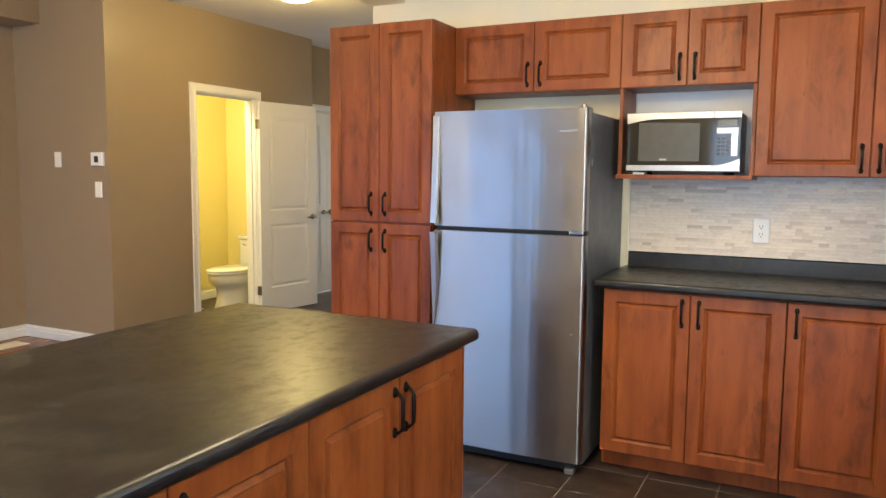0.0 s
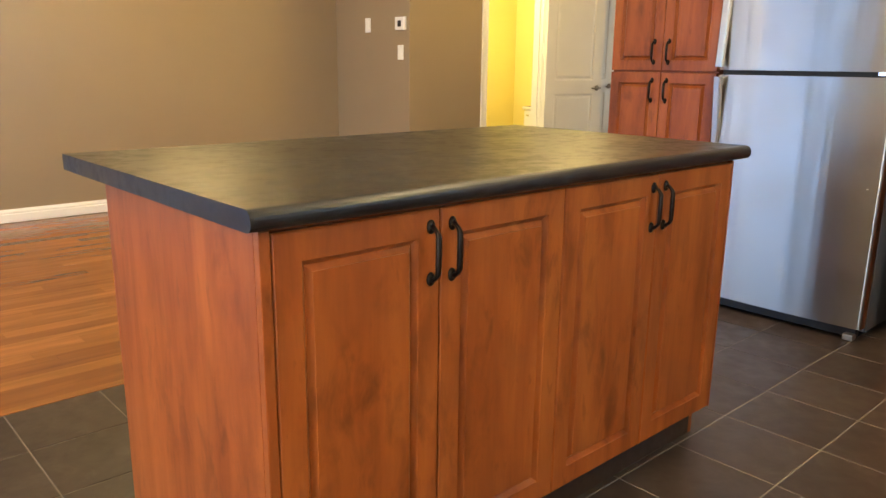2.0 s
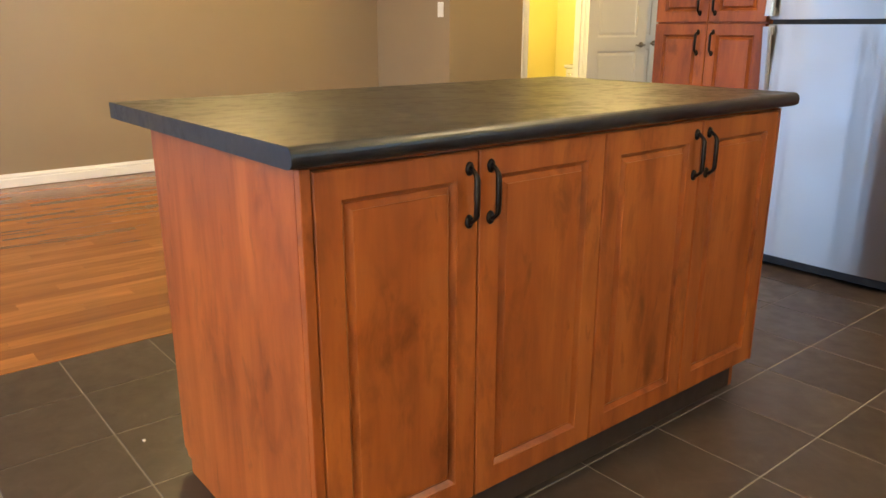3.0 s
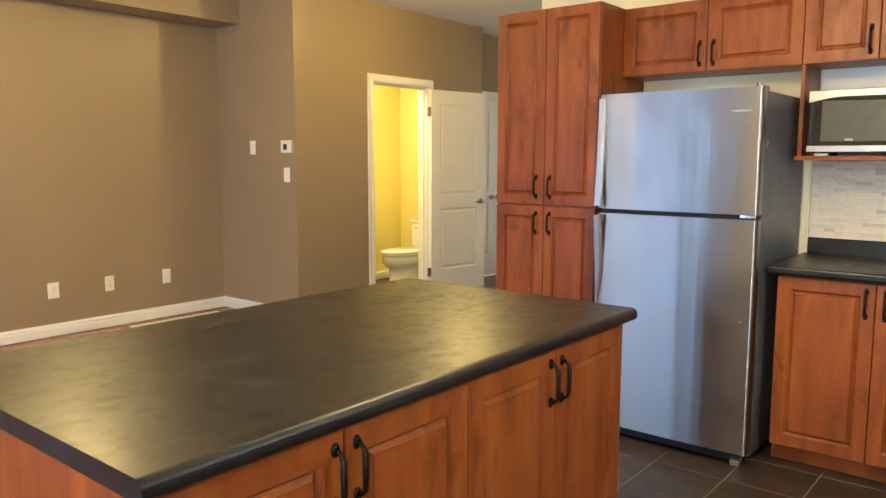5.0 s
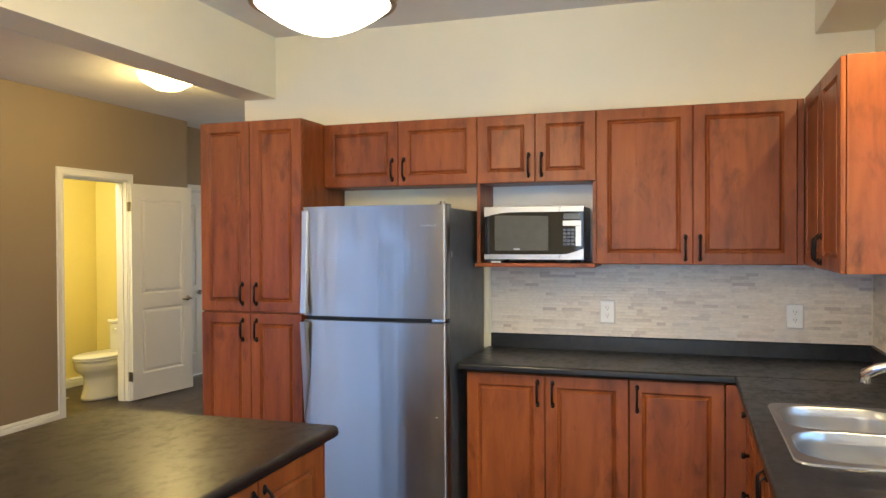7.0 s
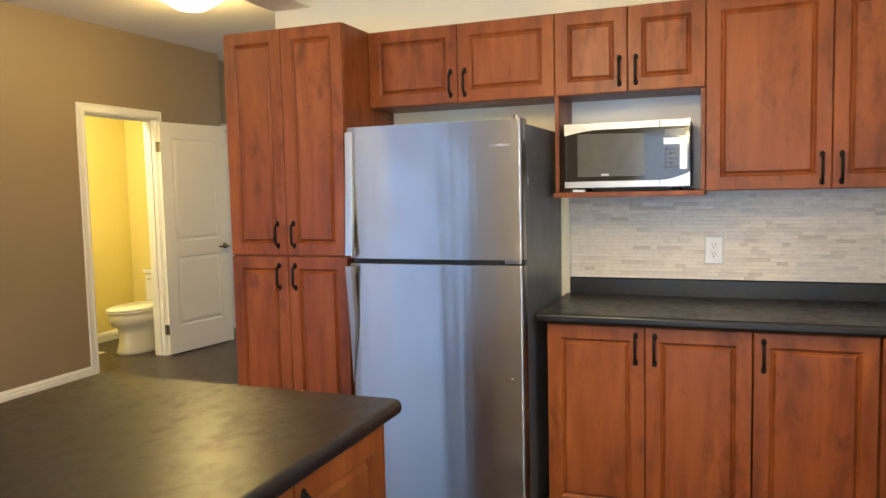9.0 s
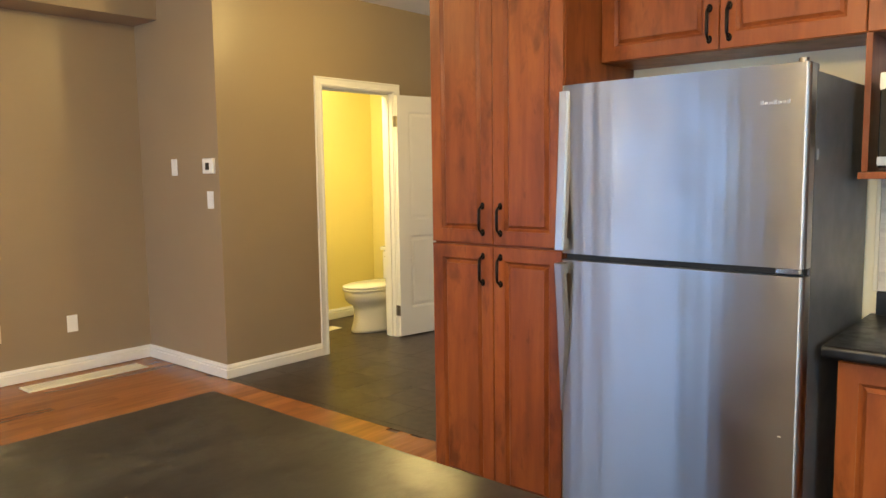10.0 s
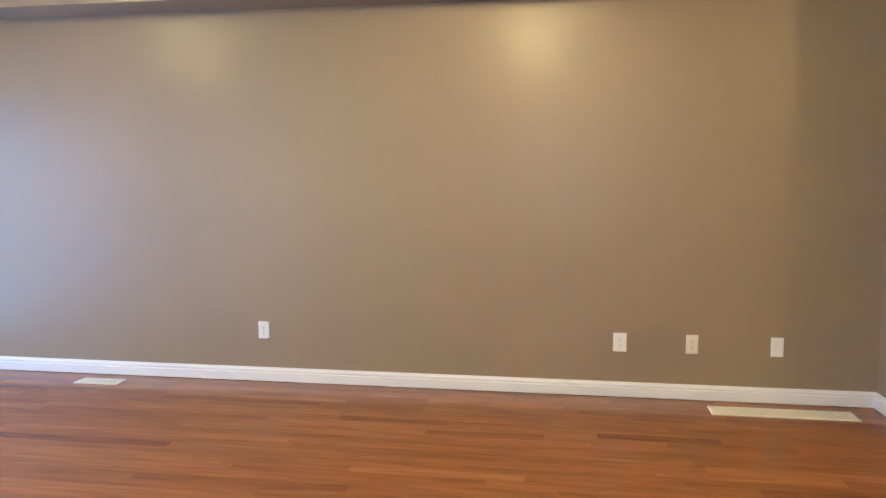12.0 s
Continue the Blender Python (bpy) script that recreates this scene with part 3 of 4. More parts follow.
TOPZ = 2.163
wall_unit("wall_cabinet", -1.482, -0.586, 1.808, TOPZ, "cherry wall cabinet with two raised-panel doors above the refrigerator", 2)
wall_unit("wall_cabinet", 0.035, 0.962, 1.386, TOPZ, "tall cherry wall cabinet with two raised-panel doors over the worktop", 2)

mwc = thing("microwave_cabinet", (-0.275, YN, 1.372), "cherry wall cabinet with an open microwave niche", "kitchen cabinet")
part("body", cube(-0.585, 0.034, 3.841, YN, 1.808, TOPZ + 0.002), CHERRY, mwc)
part("side_panel", cube(-0.585, -0.567, 3.815, YN, 1.392, 1.807, 0.001), CHERRY, mwc)
part("side_panel", cube(0.016, 0.034, 3.841, YN, 1.392, 1.807, 0.001), CHERRY, mwc)
part("shelf", cube(-0.585, 0.034, 3.77, YN, 1.370, 1.391, 0.002), CHERRY, mwc)
part("back_panel", cube(-0.566, 0.015, YN - 0.006, YN - 0.001, 1.392, 1.807), WHITE, mwc, "pale melamine back")
for i in (0, 1):
    panel_door(mwc, (-0.586 + i * 0.3105, 3.82 + DOOR_T, 1.808), X, -Y, 0.3105, TOPZ - 1.808, ((0.3105 - 0.034, 0.09) if i == 0 else (0.034, 0.09)))

uc = thing("wall_cabinet", (XE, 3.5, 1.386), "cherry wall cabinet with raised-panel doors beside the window", "kitchen cabinet")
part("body", cube(0.99 + DOOR_T + 0.002, XE, 2.95, YN, 1.386, TOPZ + 0.002, 0.001), CHERRY, uc)
part("filler_strip", cube(0.963, 0.99, 3.83, 3.845, 1.386, TOPZ), CHERRY, uc)
for i in (0, 1):
    panel_door(uc, (0.99 + DOOR_T, 3.80 - i * 0.424, 1.386), -Y, -X, 0.424, TOPZ - 1.386, ((0.424 - 0.034, 0.082) if i == 0 else (0.034, 0.082)))

pan = thing("pantry_cabinet", (-1.80, YN, 0), "tall cherry pantry cabinet with four raised-panel doors", "kitchen cabinet")
PX0, PX1, PF = -2.113, -1.484, 3.556
part("body", cube(PX0 + 0.001, PX1, PF + DOOR_T + 0.002, YN - 0.001, 0.09, 2.166, 0.001), CHERRY, pan)
part("toe_kick", cube(PX0 + 0.01, PX1 - 0.01, PF + 0.07, YN - 0.05, 0.001, 0.089), CHERRY, pan)
pw = (PX1 - PX0) / 2
for i in (0, 1):
    hx = pw - 0.050 if i == 0 else 0.036
    panel_door(pan, (PX0 + i * pw, PF + DOOR_T, 1.124), X, -Y, pw, 2.166 - 1.124, (hx, 0.098))
    panel_door(pan, (PX0 + i * pw, PF + DOOR_T, 0.10), X, -Y, pw, 1.119 - 0.10, (hx, 0.925))

BF = 3.523


def base_unit(name, x0, x1, label, doors, left_end=False):
    t = thing(name, ((x0 + x1) / 2, YN, 0), label, "kitchen cabinet")
    part("body", cube(x0 + 0.001, x1 - 0.001, BF + DOOR_T + 0.002, YN - 0.001, 0.09, 0.868, 0.001), CHERRY, t)
    part("toe_kick", cube(x0 + 0.001, x1 - 0.001, BF + 0.085, BF + 0.10, 0.001, 0.089), CHERRY, t)
    if left_end:
        part("side_panel", cube(x0 - 0.010, x0, BF + 0.09, YN - 0.001, 0.001, 0.868, 0.001), CHERRY, t)
    w = (x1 - x0) / doors
    for i in range(doors):
        hx = w - 0.036 if (i == 0 and doors == 2) else 0.036
        panel_door(t, (x0 + i * w, BF + DOOR_T, 0.092), X, -Y, w, 0.773, (hx, 0.685))
    return t


base_unit("base_cabinet", -0.562, 0.215, "cherry base cabinet with two raised-panel doors beside the refrigerator", 2, True)
base_unit("base_cabinet", 0.217, 0.632, "cherry base cabinet with one raised-panel door", 1)

EF = 0.715


def east_unit(name, y0, y1, label):
    t = thing(name, (XE, (y0 + y1) / 2, 0), label, "kitchen cabinet")
    part("body", cube(EF + DOOR_T + 0.002, XE - 0.001, y0 + 0.001, y1 - 0.001, 0.09, 0.69 if y0 == 2.08 else 0.868, 0.001), CHERRY, t)
    part("toe_kick", cube(EF + 0.055, EF + 0.07, y0 + 0.001, y1 - 0.001, 0.001, 0.089), CHERRY, t)
    return t


dr = east_unit("drawer_cabinet", 3.09, 3.488, "cherry drawer cabinet in the corner under the worktop")
part("corner_filler", cube(0.634, EF + 0.02, 3.49, 3.54, 0.09, 0.868), CHERRY, dr)
for k, (z0, z1) in enumerate(((0.70, 0.865), (0.535, 0.695), (0.37, 0.53), (0.092, 0.365))):
    d = panel_door(dr, (EF + DOOR_T, 3.485, z0), -Y, -X, 0.39, z1 - z0, None, 0.03, "drawer")
    c = Vector((EF, 3.30, (z0 + z1) / 2))
    bm = tube(bmesh.new(), [c, c - X * 0.012, c - X * 0.016, c - X * 0.026, c - X * 0.030], [0.007, 0.006, 0.013, 0.015, 0.010], 14)
    part("knob", bm, BRONZE, d, "dark bronze round knob", c, True)
sb = east_unit("sink_cabinet", 2.08, 3.086, "cherry sink base cabinet with two doors")
part("front_rail", cube(EF + 0.004, EF + DOOR_T, 2.085, 3.08, 0.69, 0.868), CHERRY, sb)
for i in (0, 1):
    panel_door(sb, (EF + DOOR_T, 3.084 - i * 0.501, 0.092), -Y, -X, 0.501, 0.773, ((0.465, 0.61) if i == 0 else (0.036, 0.61)))
eu = east_unit("base_cabinet", 1.24, 2.078, "cherry base cabinet with two raised-panel doors")
for i in (0, 1):
    panel_door(eu, (EF + DOOR_T, 2.076 - i * 0.418, 0.092), -Y, -X, 0.418, 0.773, ((0.382, 0.685) if i == 0 else (0.036, 0.685)))
part("side_panel", cube(EF + 0.02, XE - 0.001, 1.224, 1.24, 0.001, 0.868, 0.001), CHERRY, eu)


def nose(depth, t, r_top=0.012, r_bot=0.012):
    """Worktop outline in (depth, up): rounded front at depth 0."""
    pts = [(depth, 0), (depth, t)]
    for k in range(6):
        a = math.pi / 2 * k / 5
        pts.append((r_top - r_top * math.sin(a), t - r_top + r_top * math.cos(a)))
    for k in range(6):
        a = math.pi / 2 * k / 5
        pts.append((r_bot - r_bot * math.cos(a), r_bot - r_bot * math.sin(a)))
    return pts


CT, CZ = 0.038, 0.91
HX0, HX1, HY0, HY1 = 0.768, 1.19, 2.19, 2.92      # sink cut-out
wt = thing("worktop", (0.4, YN, CZ - CT), "black mottled laminate worktop with an upstand, L-shaped", "worktop")
bm = prism(bmesh.new(), nose(YN - 3.488, CT), (-0.596, 3.488, CZ - CT), Y, Z, X, XE + 0.596)
part("top", bm, LAMINATE, wt)
bm = prism(bmesh.new(), nose(HX0 - 0.672, CT), (0.672, 1.215, CZ - CT), X, Z, Y, 3.4875 - 1.215)
box(bm, HX0, HX1, 1.215, HY0, CZ - CT, CZ)
box(bm, HX0, HX1, HY1, 3.4875, CZ - CT, CZ)
box(bm, HX1, XE, 1.215, 3.4875, CZ - CT, CZ)
part("return_top", bm, LAMINATE, wt)
part("upstand", prism(bmesh.new(), [(0, 0), (0, 0.078), (0.014, 0.078), (0.019, 0.073), (0.02, 0)], (-0.578, YN, CZ + 0.0005), -Y, Z, X, XE + 0.578), LAMINATE, wt)
part("upstand", prism(bmesh.new(), [(0, 0), (0, 0.078), (0.014, 0.078), (0.019, 0.073), (0.02, 0)], (XE, 1.215, CZ + 0.0005), -X, Z, Y, YN - 0.0205 - 1.215), LAMINATE, wt)

# island
isl = thing("kitchen_island", (-0.97, 1.31, 0), "cherry kitchen island cabinet with four raised-panel doors", "kitchen island")
IX0, IX1, IY0, IY1 = -1.315, -0.614, 0.561, 2.099
part("body", cube(IX0 + 0.013, IX1 - DOOR_T - 0.002, IY0 + 0.018, IY1 - 0.018, 0.10, 0.889), CHERRY, isl)
part("back_panel", cube(IX0, IX0 + 0.012, IY0 + 0.001, IY1 - 0.001, 0.055, 0.889, 0.001), CHERRY, isl)
# plinth coloured dark to stand in for the shade of its recess
part("toe_kick", cube(IX0 + 0.05, IX1 - 0.055, IY0 + 0.018, IY1 - 0.018, 0.001, 0.099), TOESHADE, isl, "recessed plinth, the shade under the doors put into its dark colour")
outline = [(IX0 + 0.045, 0.001), (IX1 - 0.055, 0.001), (IX1 - 0.055, 0.10), (IX1 - 0.019, 0.10), (IX1 - 0.019, 0.889), (IX0 + 0.0145, 0.889), (IX0 + 0.0145, 0.06), (IX0 + 0.026, 0.04), (IX0 + 0.045, 0.04)]
for y in (IY0, IY1 - 0.0175):
    part("side_panel", prism(bmesh.new(), outline, (0, y, 0), X, Z, Y, 0.0175), CHERRY, isl, "", (IX0, y, 0))
    part("corner_strip", cube(IX1 - 0.0185, IX1, y + (0 if y < 1 else 0.0095), y + (0.0205 if y < 1 else 0.0175), 0.11, 0.884, 0.0015), CHERRY, isl)
iw = (IY1 - IY0 - 0.0175) / 4
for i in range(4):
    hx = iw - 0.026 if i in (0, 2) else 0.030
    cut = 0.013 if i == 0 else 0.0
    panel_door(isl, (IX1 - DOOR_T, IY0 + 0.00875 + i * iw + cut, 0.11), Y, X, iw - cut, 0.770, (hx - cut, 0.683))
ic = thing("island_worktop", (-1.045, 1.34, 0.8895), "black mottled laminate island worktop with a rounded front edge", "worktop")
NOSE = nose(0.926, 0.0375, 0.017, 0.015)
part("top", prism(bmesh.new(), NOSE, (-0.584, 0.5342, 0.8895), -X, Z, Y, 1.5996), LAMINATE, ic)
for y in (0.533, 2.1339):
    part("edge_strip", prism(bmesh.new(), NOSE, (-0.5843, y, 0.8893), -X, Z, Y, 0.0011), LAMINATE, ic, "laminate edge strip with a worn pale corner")

# ---- refrigerator ----
fr = thing("refrigerator", (-0.993, 3.75, 0), "stainless steel top-freezer refrigerator with grey sides", "refrigerator")
FX0, FX1, FF = -1.373, -0.614, 3.36
part("cabinet", cube(FX0 + 0.004, FX1 - 0.004, FF + 0.075, 4.075, 0.035, 1.668, 0.006), GREYSIDE, fr, "grey textured enamel cabinet")
part("gasket", cube(FX0 + 0.015, FX1 - 0.015, FF + 0.062, FF + 0.076, 0.09, 1.66), RUBBER, fr)


def bowed_door(z0, z1):
    """A door slab whose front bows out gently and rolls back at both edges."""
    w, pts = FX1 - FX0, []
    for s in [0, 0.004, 0.008, 0.012, 0.016] + [k / 28 for k in range(1, 28)] + [0.984, 0.988, 0.992, 0.996, 1]:
        e = min(s, 1 - s) * w
        roll = (1 - e / 0.012) ** 2 * 0.010 if e < 0.012 else 0.0
        pts.append((s * w, roll - 0.010 * (1 - (2 * s - 1) ** 2) + 0.006))
    pts += [(w, 0.062), (0.0, 0.062)]
    bm = prism(bmesh.new(), pts, (FX0, FF, z0), X, Y, Z, z1 - z0)
    for f in bm.faces:
        f.smooth = abs(f.normal.z) < 0.5
    bm.normal_update()
    for f in bm.faces:
        f.smooth = abs(f.normal.z) < 0.5 and f.normal.y < 0.5
    for e in bm.edges:
        if len(e.link_faces) == 2 and e.calc_face_angle(0.0) > 0.7:
            e.smooth = False
    return bm


part("freezer_door", bowed_door(1.136, 1.682), STEEL, fr, "brushed stainless freezer door")
part("fridge_door", bowed_door(0.062, 1.114), STEEL, fr, "brushed stainless lower door")
part("divider", cube(FX0 + 0.01, FX1 - 0.01, FF + 0.030, FF + 0.07, 1.110, 1.140), RUBBER, fr)
part("kick_grille", cube(FX0 + 0.02, FX1 - 0.03, FF + 0.045, FF + 0.08, 0.012, 0.06), BLACK, fr)
for x in (FX0 + 0.06, FX1 - 0.05):
    bm = cube(x - 0.022, x + 0.022, FF + 0.012, FF + 0.06, 0.001, 0.03, 0.006)
    part("foot", bm, SILVER, fr, "pale plastic levelling foot")
for zs, lo in (((1.662, 1.150), False), ((1.105, 0.60), True)):
    z0, z1 = zs
    bm, loops = bmesh.new(), []
    for k in range(17):
        s = k / 16
        q = 1 - s if lo else s
        z = z0 + (z1 - z0) * s
        wide = 0.034 * min(1.0, 0.30 + 1.5 * q) if lo else 0.034
        out = FF + 0.004 - (0.042 * q ** 1.15 if lo else 0.012 + 0.028 * q ** 1.3)
        back = min(FF + 0.016, out + 0.020 + 0.016 * (1 - q))
        loops.append([bm.verts.new(p) for p in ((FX0 - 0.001, back, z), (FX0 - 0.001, out + 0.005, z), (FX0 + 0.004, out, z), (FX0 + wide - 0.006, out, z), (FX0 + wide, out + 0.006, z), (FX0 + wide, back, z))])
    for l0, l1 in zip(loops, loops[1:]):
        for k in range(6):
            bm.faces.new((l0[k], l0[(k + 1) % 6], l1[(k + 1) % 6], l1[k]))
    bm.faces.new(loops[0])
    bm.faces.new(loops[-1][::-1])
    box(bm, FX0 + 0.002, FX0 + 0.03, FF - 0.024, FF + 0.014, *(sorted((z1, z1 + 0.035)) if not lo else sorted((z0, z0 - 0.035))))
    part("handle", bm, HANDLESTEEL, fr, "pale brushed tapered handle")
bm = tube(bmesh.new(), [(FX1 - 0.03, FF + 0.045, 1.668), (FX1 - 0.03, FF + 0.045, 1.698)], 0.013, 14)
box(bm, FX1 - 0.055, FX1 - 0.01, FF + 0.035, FF + 0.12, 1.668, 1.688, 0.003)
part("hinge_cap", bm, NICKEL, fr)
bm = cube(FX1 - 0.075, FX1 - 0.012, FF + 0.006, FF + 0.06, 1.120, 1.136, 0.002)
part("middle_hinge", bm, CHROME, fr)
bm = bmesh.new()
for k in range(7):
    h = 0.007 if k % 3 else 0.010
    box(bm, FX1 - 0.125 + k * 0.0115, FX1 - 0.117 + k * 0.0115, FF - 0.0015, FF + 0.001, 1.578, 1.578 + h)
part("badge", bm, SILVER, fr, "small chrome maker's badge")

part("rating_label", cube(FX1 - 0.0042, FX1 - 0.0034, 3.455, 3.478, 1.428, 1.458), LABELGREY, fr, "small pale grey label on the side")
part("scuff", cube(FX1 - 0.055, FX1 - 0.046, FF + 0.0018, FF + 0.0045, 0.663, 0.667, 0.0006), PLATE, fr, "tiny pale scuff on the door")

# ---- microwave ----
mw = thing("microwave", (-0.27, 3.93, 1.391), "black and stainless countertop microwave in the cabinet niche", "microwave")
MX0, MX1, MF, MZ0, MZ1 = -0.535, -0.022, 3.775, 1.404, 1.683
part("case", cube(MX0 + 0.004, MX1 - 0.002, MF + 0.02, 4.075, MZ0 + 0.004, MZ1 - 0.003, 0.006), BLACK, mw)
part("fascia", cube(MX0, MX1, MF + 0.004, MF + 0.022, MZ0, MZ1, 0.003), DARKGLASS, mw, "glossy black front")
sx = MX1 - 0.118


def plate(name, pts, m, label="", d=0.006):
    return part(name, prism(bmesh.new(), pts, (0, MF + 0.0045, 0), X, Z, -Y, d), m, mw, label)


top = [(MX0, MZ1 - 0.002), (MX0, MZ1 - 0.052)]
for k in range(1, 9):
    s = k / 8
    top.append((MX0 + 0.15 * s, MZ1 - 0.052 + 0.022 * math.sin(s * math.pi / 2)))
plate("top_band", top + [(sx - 0.002, MZ1 - 0.030), (sx - 0.002, MZ1 - 0.002)], SILVER, "stainless band with a curved end")
plate("top_band", [(sx + 0.001, MZ1 - 0.030), (MX1, MZ1 - 0.030), (MX1, MZ1 - 0.002), (sx + 0.001, MZ1 - 0.002)], SILVER)
plate("bottom_band", [(MX0, MZ0 + 0.006), (sx - 0.002, MZ0 + 0.006), (sx - 0.002, MZ0 + 0.032), (MX0, MZ0 + 0.032)], SILVER, "stainless lower band")
low = [(sx + 0.001, MZ0 + 0.006), (MX1, MZ0 + 0.006), (MX1, MZ0 + 0.062)]
for k in range(1, 9):
    s = k / 8
    low.append((MX1 - 0.117 * s, MZ0 + 0.062 - 0.030 * math.sin(s * math.pi / 2)))
plate("open_button", low, SILVER, "curved stainless door button")
plate("door_window", [(MX0 + 0.055, MZ0 + 0.052), (sx - 0.060, MZ0 + 0.052), (sx - 0.060, MZ1 - 0.052), (MX0 + 0.055, MZ1 - 0.046)], MESHGLASS, "grey screened glass window", 0.003)
plate("display", [(sx + 0.018, MZ1 - 0.068), (MX1 - 0.018, MZ1 - 0.068), (MX1 - 0.018, MZ1 - 0.040), (sx + 0.018, MZ1 - 0.040)], SCREEN, "dim grey display", 0.003)
plate("label_strip", [(sx + 0.014, MZ1 - 0.102), (MX1 - 0.012, MZ1 - 0.102), (MX1 - 0.012, MZ1 - 0.076), (sx + 0.014, MZ1 - 0.076)], SILVER, "", 0.003)
plate("label_strip", [(MX1 - 0.040, MZ0 + 0.075), (MX1 - 0.012, MZ0 + 0.075), (MX1 - 0.012, MZ1 - 0.104), (MX1 - 0.040, MZ1 - 0.104)], SILVER, "", 0.003)
for r_ in range(5):
    for c_ in range(3):
        x = sx + 0.016 + c_ * 0.020
        z = MZ0 + 0.078 + r_ * 0.018
        plate("key", [(x, z), (x + 0.015, z), (x + 0.015, z + 0.012), (x, z + 0.012)], KEYBLUE, "", 0.003)
plate("badge", [(MX0 + 0.155, MZ0 + 0.055), (MX0 + 0.188, MZ0 + 0.055), (MX0 + 0.188, MZ0 + 0.063), (MX0 + 0.155, MZ0 + 0.063)], SILVER, "", 0.004)
for x in (MX0 + 0.06, MX1 - 0.06):
    for y in (3.83, 4.03):
        part("foot", tube(bmesh.new(), [(x, y, 1.3912), (x, y, MZ0 + 0.006)], 0.014, 12), RUBBER, mw)
bm = cube(MX0 + 0.03, MX0 + 0.085, 3.785, 3.81, 1.3915, 1.402, 0.003)
solid("folded_paper", bm, PLATE, "small folded white paper under the microwave", "paper", "", (MX0 + 0.05, 3.80, 1.3915))

# ---- sink, tap, bottle ----
sk = thing("kitchen_sink", (0.985, 2.555, CZ), "double-bowl stainless steel drop-in sink", "sink")
RX0, RX1, RY0, RY1 = 0.752, 1.215, 2.165, 2.945
bowls = ((HX0 + 0.006, 1.145, 2.205, 2.535), (HX0 + 0.006, 1.145, 2.565, 2.905))


def round_rect(x0, x1, y0, y1, r, n=6):
    out = []
    for cx, cy, a0 in ((x1 - r, y1 - r, 0), (x0 + r, y1 - r, 90), (x0 + r, y0 + r, 180), (x1 - r, y0 + r, 270)):
        for k in range(n):
            a = radians(a0 + 90 * k / (n - 1))
            out.append((cx + r * math.cos(a), cy + r * math.sin(a)))
    return out


bm = bmesh.new()
z = CZ + 0.0058
edges = []
for x0, x1, y0, y1, rr in [(RX0, RX1, RY0, RY1, 0.05)] + [(a - 0.005, b + 0.005, c - 0.005, d + 0.005, 0.115) for a, b, c, d in bowls]:
    vs = [bm.verts.new((px, py, z)) for px, py in round_rect(x0, x1, y0, y1, rr, 8)]
    vs = [v for k, v in enumerate(vs) if (v.co - vs[k - 1].co).length > 1e-4]
    edges += [bm.edges.new((vs[k - 1], vs[k])) for k in range(len(vs))]
    if rr == 0.05:
        lip = [bm.verts.new((v.co.x + (0.004 if v.co.x > 0.985 else -0.004), v.co.y + (0.004 if v.co.y > 2.555 else -0.004), CZ + 0.0006)) for v in vs]
        for k in range(len(vs)):
            bm.faces.new((vs[k - 1], vs[k], lip[k], lip[k - 1]))
bmesh.ops.triangle_fill(bm, use_beauty=True, use_dissolve=False, edges=edges)
bm.verts.ensure_lookup_table()
loose = [v for v in bm.verts if not v.link_edges]
bmesh.ops.delete(bm, geom=loose, context="VERTS")
part("rim", bm, SINKSTEEL, sk)
for x0, x1, y0, y1 in bowls:
    bm = bmesh.new()
    loops = []
    for ins, d, rr in ((-0.007, 0.0064, 0.117), (0.0, 0.003, 0.11), (0.004, -0.03, 0.108), (0.012, -0.15, 0.10), (0.035, -0.175, 0.06), (0.06, -0.18, 0.04)):
        loops.append([bm.verts.new((px, py, CZ + d)) for px, py in round_rect(x0 + ins, x1 - ins, y0 + ins, y1 - ins, rr)])
    for l0, l1 in zip(loops, loops[1:]):
        for k in range(len(l0)):
            bm.faces.new((l0[k], l0[(k + 1) % len(l0)], l1[(k + 1) % len(l0)], l1[k]))
    bm.faces.new(loops[-1])
    bowl = part("bowl", bm, SINKSTEEL, sk, "", None, True)
    c = ((x0 + x1) / 2, (y0 + y1) / 2, CZ - 0.1795)
    part("drain", lathe(bmesh.new(), [(0.0, 0.002), (0.03, 0.002), (0.043, 0.003), (0.045, 0.0)], c, 20), CHROME, bowl, "chrome basket drain", None, True)

fa = thing("kitchen_faucet", (1.265, 2.62, CZ), "chrome single-lever kitchen faucet with a low spout", "faucet")
c = Vector((1.265, 2.62, CZ + 0.001))
part("base", lathe(bmesh.new(), [(0.0, 0), (0.03, 0), (0.03, 0.006), (0.024, 0.012), (0.022, 0.09), (0.019, 0.105), (0, 0.105)], c, 20), CHROME, fa, "", None, True)
tip = Vector((1.035, 2.75, 0))
pts, rad = [], []
for k in range(10):
    s = k / 9
    p = Vector((c.x, c.y, 0)).lerp(tip, s)
    pts.append(Vector((p.x, p.y, CZ + 0.085 + 0.115 * math.sin(s * math.pi * 0.72) - 0.015 * s)))
    rad.append(0.014 + 0.006 * s ** 3)
pts.append(pts[-1] + Vector((-0.004, 0.002, -0.03)))
rad.append(0.019)
part("spout", tube(bmesh.new(), pts, rad, 14), CHROME, fa, "", None, True)
part("lever", tube(bmesh.new(), [c + Z * 0.105, c + Vector((0.0, -0.01, 0.13)), c + Vector((0.0, -0.09, 0.165))], [0.018, 0.013, 0.007], 12), CHROME, fa, "", None, True)

